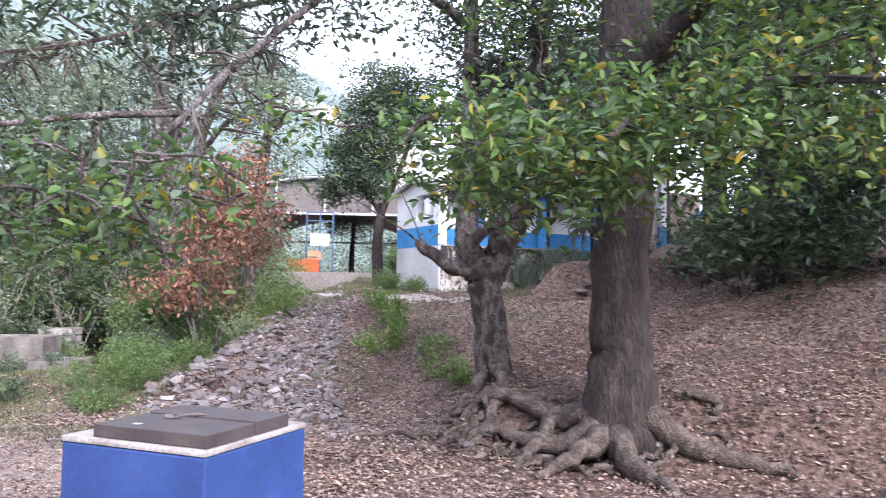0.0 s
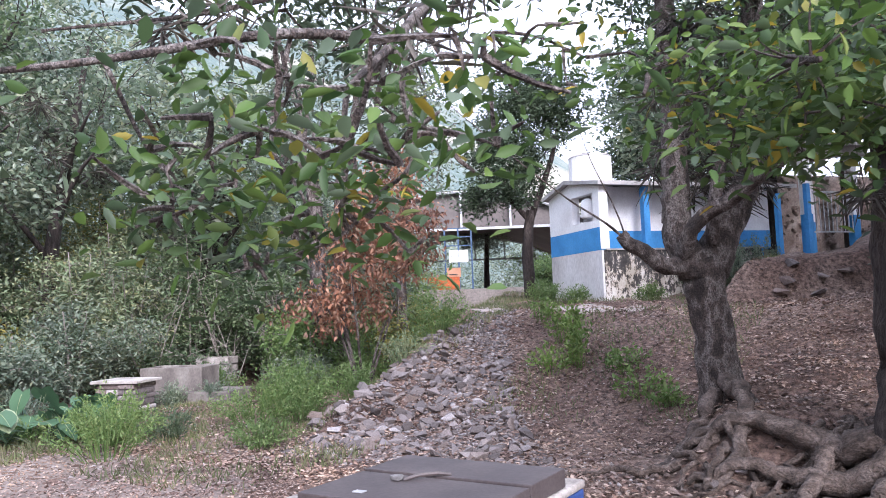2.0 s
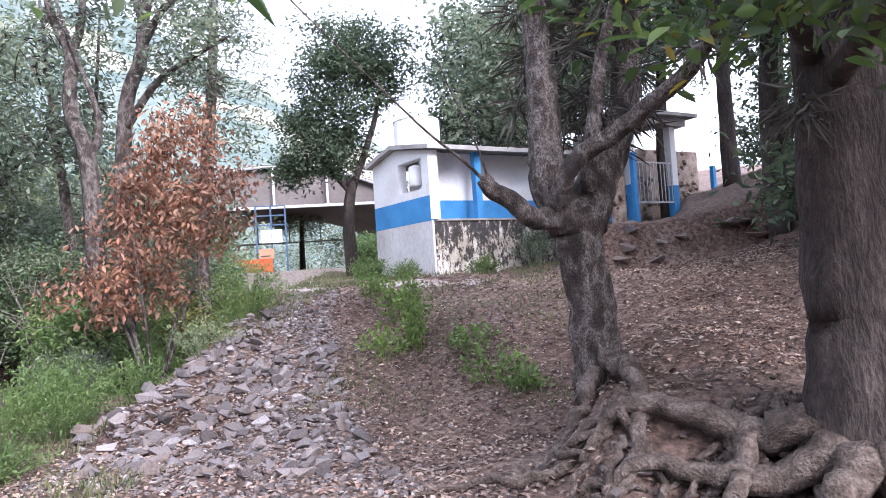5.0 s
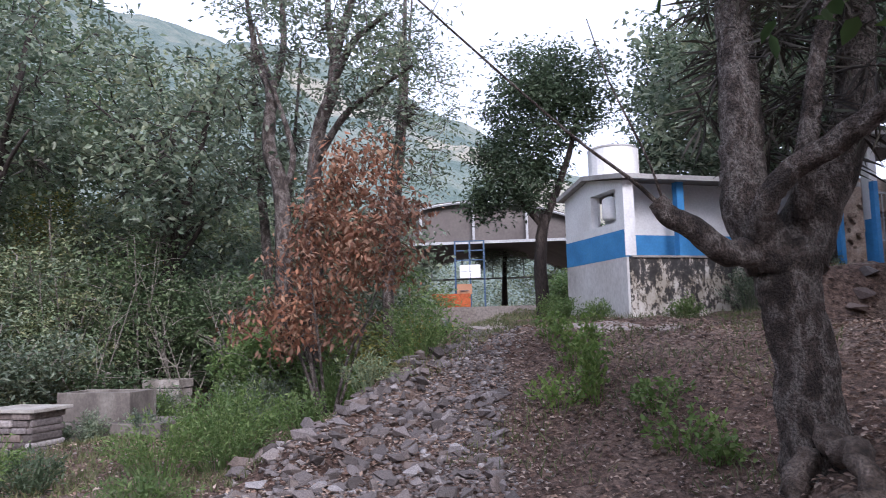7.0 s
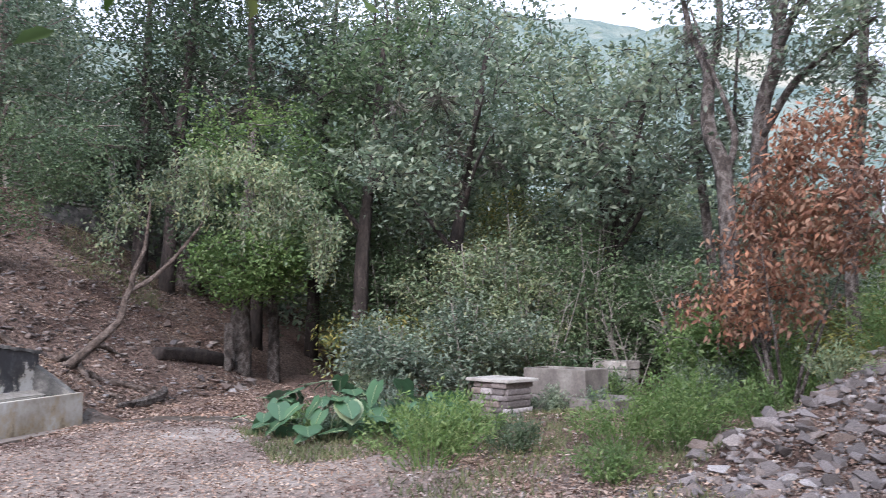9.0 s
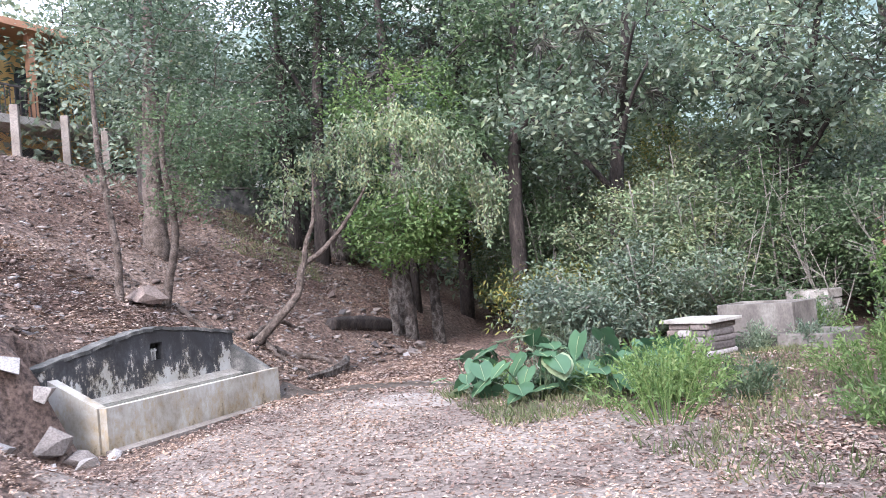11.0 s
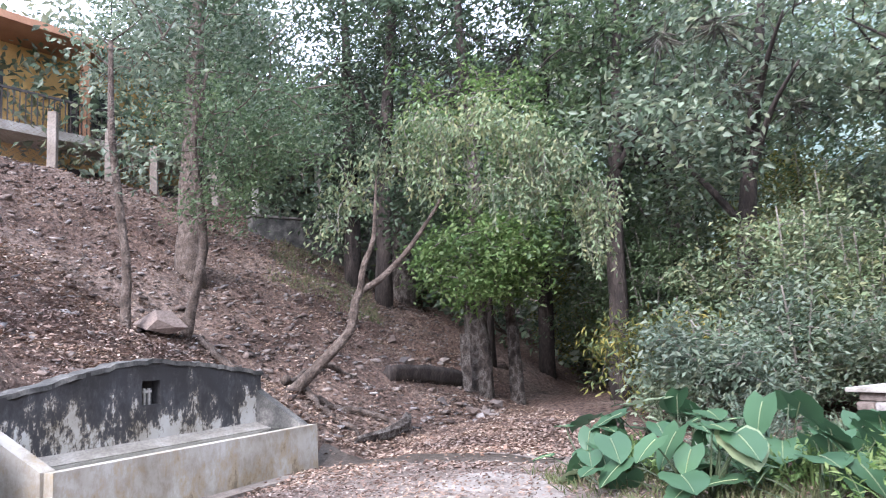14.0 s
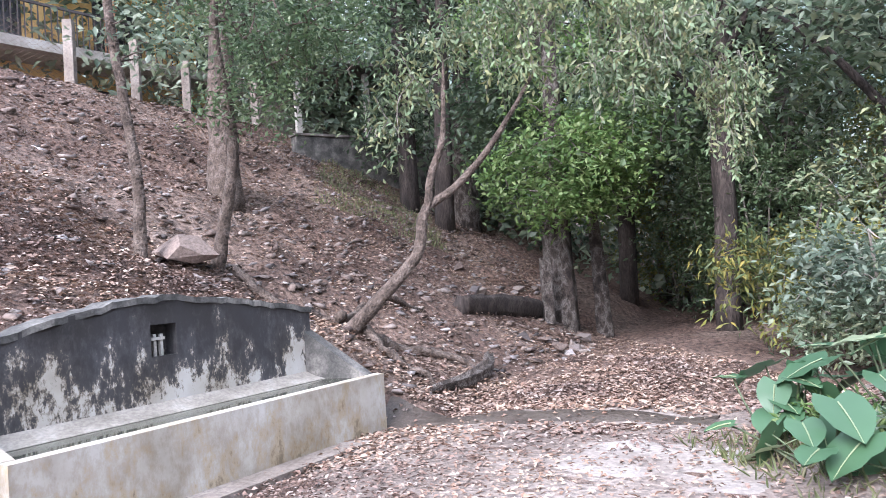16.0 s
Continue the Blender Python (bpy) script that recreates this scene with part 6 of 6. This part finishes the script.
def stone_lane():
    rng = np.random.default_rng(63)
    lane = thing("stone_lane", "rutted lane of loose grey rubble stones", "path", at=(-6.5, 9, -0.2), kind="structure")
    for q in range(300):
        y = 7.9 + 3.6 * rng.uniform(0, 1) ** 1.1
        x = float(lane_x(y, rng.uniform(0, 1) ** 1.3))
        s = rng.uniform(0.14, 0.34)
        ob = part("stone", STONES[q % 10], STONE, lane)
        ob.matrix_basis = pose(x, y, ground_at(x, y) + 0.14 * s, rng.uniform(-25, 25), rng.uniform(-25, 25), rng.uniform(0, 360)) @ Matrix.Scale(s, 4)
        ob.matrix_parent_inverse = lane.matrix_basis.inverted()
    base = []
    for me in STONES:
        v = np.array([q.co[:] for q in me.vertices])
        base.append((v, [tuple(p.vertices) for p in me.polygons]))

    def scatter(name, label, xs, ys, sizes, mat, flat=1.0):
        vs, fs, n = [], [], 0
        for x, y, s in zip(xs, ys, sizes):
            v, f = base[int(rng.integers(0, 10))]
            a = rng.uniform(0, 6.28)
            c, d = math.cos(a), math.sin(a)
            p = np.stack([v[:, 0] * c - v[:, 1] * d, v[:, 0] * d + v[:, 1] * c, v[:, 2] * flat + (flat < 1) * v[:, 0] * rng.normal(0, 0.22)], 1) * s + (x, y, ground_at(x, y) + 0.05 * s)
            vs.append(p)
            fs += [(i + n, j + n, k + n) for i, j, k in f]
            n += len(p)
        tagged(part(name, fast_mesh(name, np.concatenate(vs), np.array(fs), mat), mat), label, "stones", kind="stuff")

    y = 7.4 + 7.2 * rng.uniform(0, 1, 3600) ** 1.15
    scatter("rubble", "loose grey rubble covering the lane", lane_x(y, rng.uniform(-0.06, 1.02, 3600)), y, rng.uniform(0.05, 0.17, 3600), STONE)
    y = 7.0 + 8 * rng.uniform(0, 1, 1500)
    scatter("lane_grit", "pale broken stone between the rubble", lane_x(y, rng.uniform(0, 1.25, 1500)), y, rng.uniform(0.03, 0.09, 1500), PALE_STONE)
    x, y = rng.uniform(-26, -9, 9000), rng.uniform(-5, 6.5, 9000)
    n = TN[0] * x + TN[1] * y
    bu, bn = by_trough(x, y)
    ok = (bn > 0.95) | ((bu > 3.5) & (n > 1.0) & (bn > 0.1))
    size = (rng.uniform(0.02, 0.5, 9000) ** 1.75)[ok] + 0.04
    pick = rng.integers(0, 3, ok.sum())
    for k, (name, label, mat) in enumerate([("slope_rubble", "dark reddish stones over the leaf-strewn slope", RED_STONE), ("slope_stones", "grey stones over the leaf-strewn slope", STONE), ("slope_chips", "pale stone chips over the leaf-strewn slope", PALE_STONE)]):
        scatter(name, label, x[ok][pick == k], y[ok][pick == k], size[pick == k] * (1, 0.8, 0.5)[k], mat, 0.6)
    x, y = rng.uniform(-12.5, -7.5, 500), rng.uniform(5, 10, 500)
    scatter("pebbles", "scattered pale stones in the weedy clearing", x, y, rng.uniform(0.03, 0.13, 500), PALE_STONE)
    x, y = rng.uniform(-6, 4, 2600), rng.uniform(5.5, 16, 2600)
    scatter("bank_stones", "small stones among the leaf litter", x, y, rng.uniform(0.02, 0.2, 2600) ** 1.3 + 0.02, RED_STONE)


stone_lane()


WET_LINE = smooth_line([(-14.55, 3.05, 0), (-14.15, 3.6, 0), (-13.75, 4.2, 0), (-13.45, 4.85, 0), (-13.1, 5.4, 0)], 10)


def litter():
    rng = np.random.default_rng(64)
    spans = [(-8, 3, 3, 16, 60000), (-16, -3, -1, 7, 80000), (-27, -12, -6, 7, 64000), (-14, -7, 6, 12, 9000), (-1, 7, 3, 12, 9000)]
    x = np.concatenate([rng.uniform(a, b, n) for a, b, c, d, n in spans])
    y = np.concatenate([rng.uniform(c, d, n) for a, b, c, d, n in spans])
    u, n = TU[0] * x + TU[1] * y, TN[0] * x + TN[1] * y
    box = (x > -3.4) & (x < -2.4) & (y > 2.9) & (y < 3.9)
    bu, bn = by_trough(x, y)
    tr = (bu > -0.9) & (bu < 3.25) & (bn > -0.03) & (bn < 0.86)
    wet = np.min(np.hypot(x[:, None] - WET_LINE[None, :, 0], y[:, None] - WET_LINE[None, :, 1]), 1) < 0.24
    keep = ~box & ~tr & ~(wet & (rng.uniform(0, 1, len(x)) > 0.12)) & (rng.uniform(0, 1, len(x)) < 0.72 + 0.28 * np.sin(x * 1.3 + 2 * np.sin(y * 0.9)) * np.sin(y * 1.1))
    x, y = x[keep], y[keep]
    pos = np.stack([x, y, height(x, y) + rng.uniform(0.01, 0.045, len(x))], 1)
    d = rng.normal(0, 1, (len(x), 3)) * (1, 1, 0.12)
    near = np.where((x < -3.5) & (x > -13) & (y < 6.5), 0.72, 1.0)
    v, f = leaf_arrays(rng, pos, 0.06 * near, 0.034 * near, 0.0, False, 2.0, aim=unit(d) * 3)
    tagged(part("leaf_litter", fast_mesh("leaf_litter", v, f, LITTER), LITTER), "dry brown and tan fallen leaves", "leaf litter", kind="stuff")


litter()


def grass():
    rng = np.random.default_rng(65)
    spots = [(-12.8, -8.2, 6.0, 10.5, 7000), (-9.5, -7.8, 11.5, 16.5, 4000), (-12, -3.5, 14.6, 18.0, 9000), (-6.5, -3.2, 9.8, 14.2, 2600), (-14, -9, 11, 14, 5000), (-17, -14, 24, 30, 3000), (-13, -7.5, 17.5, 24, 8000), (-8.8, -6.5, 5.6, 8.2, 1500), (-26, -21.5, 2.2, 4.6, 3500), (-12.6, -9.8, 4.9, 6.2, 2600)]
    x = np.concatenate([rng.uniform(a, b, n) for a, b, c, d, n in spots])
    y = np.concatenate([rng.uniform(c, d, n) for a, b, c, d, n in spots])
    patch = np.sin(x * 2.1 + 1.3 * np.sin(y * 1.7)) * np.sin(y * 2.3 + np.sin(x * 1.4))
    road = np.abs(y - (15.0 + 0.12 * (x + 8))) < 0.7
    keep = (patch > rng.uniform(-0.9, 0.7, len(x))) & ~road
    x, y = x[keep], y[keep]
    pos = np.stack([x, y, height(x, y) - 0.01], 1)
    aim = np.tile((0, 0, 1.2), (len(x), 1)) + rng.normal(0, 0.4, (len(x), 3)) * (1, 1, 0.2)
    v, f = leaf_arrays(rng, pos, 0.13, 0.014, 0.0, aim=aim)
    tagged(part("grass", fast_mesh("grass", v, f, GRASS), GRASS), "patchy short green grass and weeds", "grass", kind="stuff")


grass()


def dirt_road():
    """The pale dirt road across the lane's head and up to the court."""
    s = Soup()
    mid = smooth_line([(-5.3, 14.6, 0), (-6.8, 14.7, 0), (-9.2, 15.6, 0), (-11.5, 19.0, 0), (-14.2, 24.0, 0), (-16.8, 29.0, 0)], 10)
    d = unit(np.gradient(mid, axis=0))
    nrm = np.stack([-d[:, 1], d[:, 0], np.zeros(len(d))], 1)
    rng = np.random.default_rng(66)
    rows = []
    for w in (-1, -0.5, 0, 0.5, 1):
        p = mid + nrm * (w * (0.75 + 0.12 * np.sin(np.arange(len(mid)) * 0.9 + w)))[:, None]
        p[:, 2] = height(p[:, 0], p[:, 1]) + 0.03 - 0.07 * (abs(w) == 1)
        rows.append(p)
    v = np.stack(rows, 1).reshape(-1, 3)
    f = [(i * 5 + j, i * 5 + j + 1, i * 5 + j + 6, i * 5 + j + 5) for i in range(len(mid) - 1) for j in range(4)]
    tagged(part("road", s.add(v, f), PALE_EARTH, smooth=True), "pale packed dirt road at the head of the lane", "road", kind="structure")


dirt_road()


def wet_channel():
    """The trickle of wet dark earth that runs from the trough's end."""
    mid = WET_LINE
    d = unit(np.gradient(mid, axis=0))
    nrm = np.stack([-d[:, 1], d[:, 0], np.zeros(len(d))], 1)
    rows = []
    for w in (-1, -0.5, 0, 0.5, 1):
        p = mid + nrm * (w * (0.27 + 0.05 * np.sin(np.arange(len(mid)) * 0.8 + 2 * w)))[:, None]
        p[:, 2] = height(p[:, 0], p[:, 1]) + 0.028 - 0.06 * (abs(w) == 1)
        rows.append(p)
    v = np.stack(rows, 1).reshape(-1, 3)
    f = [(i * 5 + j, i * 5 + j + 1, i * 5 + j + 6, i * 5 + j + 5) for i in range(len(mid) - 1) for j in range(4)]
    tagged(part("wet_channel", Soup().add(v, f), WET, smooth=True), "dark wet earth along the trickle from the trough", "ground", kind="structure")


WET = rough_surface("wet_earth", [(0.3, (0.06, 0.045, 0.037)), (0.7, (0.11, 0.088, 0.072))], 3, 25, 0.45, 0.6, 0.02, None, 0.6)
wet_channel()
# growth at the foot of the house
for k, (a, b, r, h) in enumerate([(2.2, -0.45, 0.5, 0.9), (3.1, -0.5, 0.55, 1.2), (3.9, -0.45, 0.5, 1.0), (0.9, -0.4, 0.35, 0.4), (-0.4, 0.5, 0.35, 0.35), (-0.45, 1.6, 0.4, 0.4), (-0.5, 2.3, 0.4, 0.5)]):
    q = HM @ Vector((a, b, 0))
    feathery("wall_weed", "green weeds growing at the foot of the house wall", q.x, q.y, r, h, 780 + k, FRESH if k > 2 else FOREST, 44, "weeds at the house")


# weeds before the washing place
for k, (x, y, r, h) in enumerate([(-12.75, 9.95, 0.32, 0.42), (-13.2, 9.7, 0.25, 0.32), (-12.3, 10.5, 0.35, 0.4), (-13.0, 8.5, 0.3, 0.3)]):
    feathery("washing_place_weed", "low grey-green weeds before the concrete tub", x, y, r, h, 820 + k, FOREST, 40, "weeds at the washing place")


# ---- buildings and walls that show through the trees on the hilltop ----
def hilltop_hut():
    m = Matrix.Translation((-27.4, 2.5, 3.9)) @ Matrix.Rotation(radians(298), 4, "Z")
    w = thing("retaining_wall", "dark mould-stained masonry retaining wall on the slope", "wall", at=(-26.3, 2.6, 3.6))
    part("masonry", soft_box((-2.2, 1.0, -1.6), (1.6, 1.3, 0.70), 0.02, m), OLD_MORTAR, w)
    part("coping", soft_box((-2.24, 0.96, 0.702), (1.64, 1.34, 0.77), 0.02, m), OLD_CONCRETE, w)
    h = thing("hut", "open-fronted hut with white posts and sheet roof", "hut", at=(-27.6, 2.6, 4.0))
    part("back_wall", Soup().box((-2.6, -1.6, -0.6), (1.4, -1.45, 2.6), m), OLD_CONCRETE, h, "grimy rear wall in shade")
    part("floor_slab", Soup().box((-2.6, -1.448, -0.6), (1.4, 0.95, 0.55), m), CONCRETE, h)
    for x in (-2.5, -0.7, 1.2):
        part("post", Soup().box((x, 0.7, 0.552), (x + 0.13, 0.83, 2.5), m), CONCRETE, h, "pale post")
    part("counter", soft_box((-1.7, 0.2, 0.552), (-0.8, 0.6, 1.15), 0.02, m), WHITEWASH, h, "white wash stand")
    part("roof", Soup().box((-2.9, -1.9, 2.602), (1.7, 1.2, 2.68), m), ROOFING, h)
    f = thing("picket_fence", "short white picket fence between trees", "fence", at=(-29.6, 4.2, 4.2))
    m = Matrix.Translation((-29.6, 4.2, ground_at(-29.6, 4.2))) @ Matrix.Rotation(radians(112), 4, "Z")
    for k in range(12):
        part("picket", Soup().box((-0.9 + 0.15 * k, 0, 0), (-0.82 + 0.15 * k, 0.03, 0.85), m), WHITEWASH, f)
    for z in (0.2, 0.65):
        part("rail", Soup().box((-0.95, 0.032, z), (0.95, 0.06, z + 0.06), m), WHITEWASH, f)


hilltop_hut()


def concrete_patch():
    """A worn slab of pale concrete that shows through the dust beside the elephant ears."""
    xs, ys = np.arange(-13.4, -10.9, 0.05), np.arange(3.6, 5.6, 0.05)
    X, Y = np.meshgrid(xs, ys)
    d = np.array([-0.48, 0.877])
    a, b = (X + 12.15) * d[0] + (Y - 4.55) * d[1], (X + 12.15) * d[1] - (Y - 4.55) * d[0]
    edge = np.minimum(0.52 - np.abs(a) * 0.95, 0.66 - np.abs(b)) + 0.26 * lumps(X, Y, 0.4) + 0.16 * lumps(X + 5, Y, 0.15)
    Z = height(X, Y) + np.clip(edge * 0.15, -0.03, 0.02)
    w = len(xs)
    q = (np.arange(len(ys) - 1)[:, None] * w + np.arange(w - 1)[None]).ravel()
    f = np.stack([q, q + 1, q + w + 1, q + w], 1)
    f = f[(edge.ravel()[f] > -0.09).all(1)]
    me = fast_mesh("concrete_patch", np.stack([X, Y, Z], -1).reshape(-1, 3), f, PATCH)
    me.polygons.foreach_set("use_smooth", [True] * len(me.polygons))
    tagged(new("concrete_patch", me), "worn pale concrete slab showing through the dust", "slab", kind="structure")


PATCH = rough_surface("worn_pale_slab", [(0.3, (0.21, 0.17, 0.145)), (0.5, (0.29, 0.25, 0.22)), (0.7, (0.36, 0.325, 0.295))], 3, 30, 0.95, 0.5, 0.01, None, 0.65)
concrete_patch()
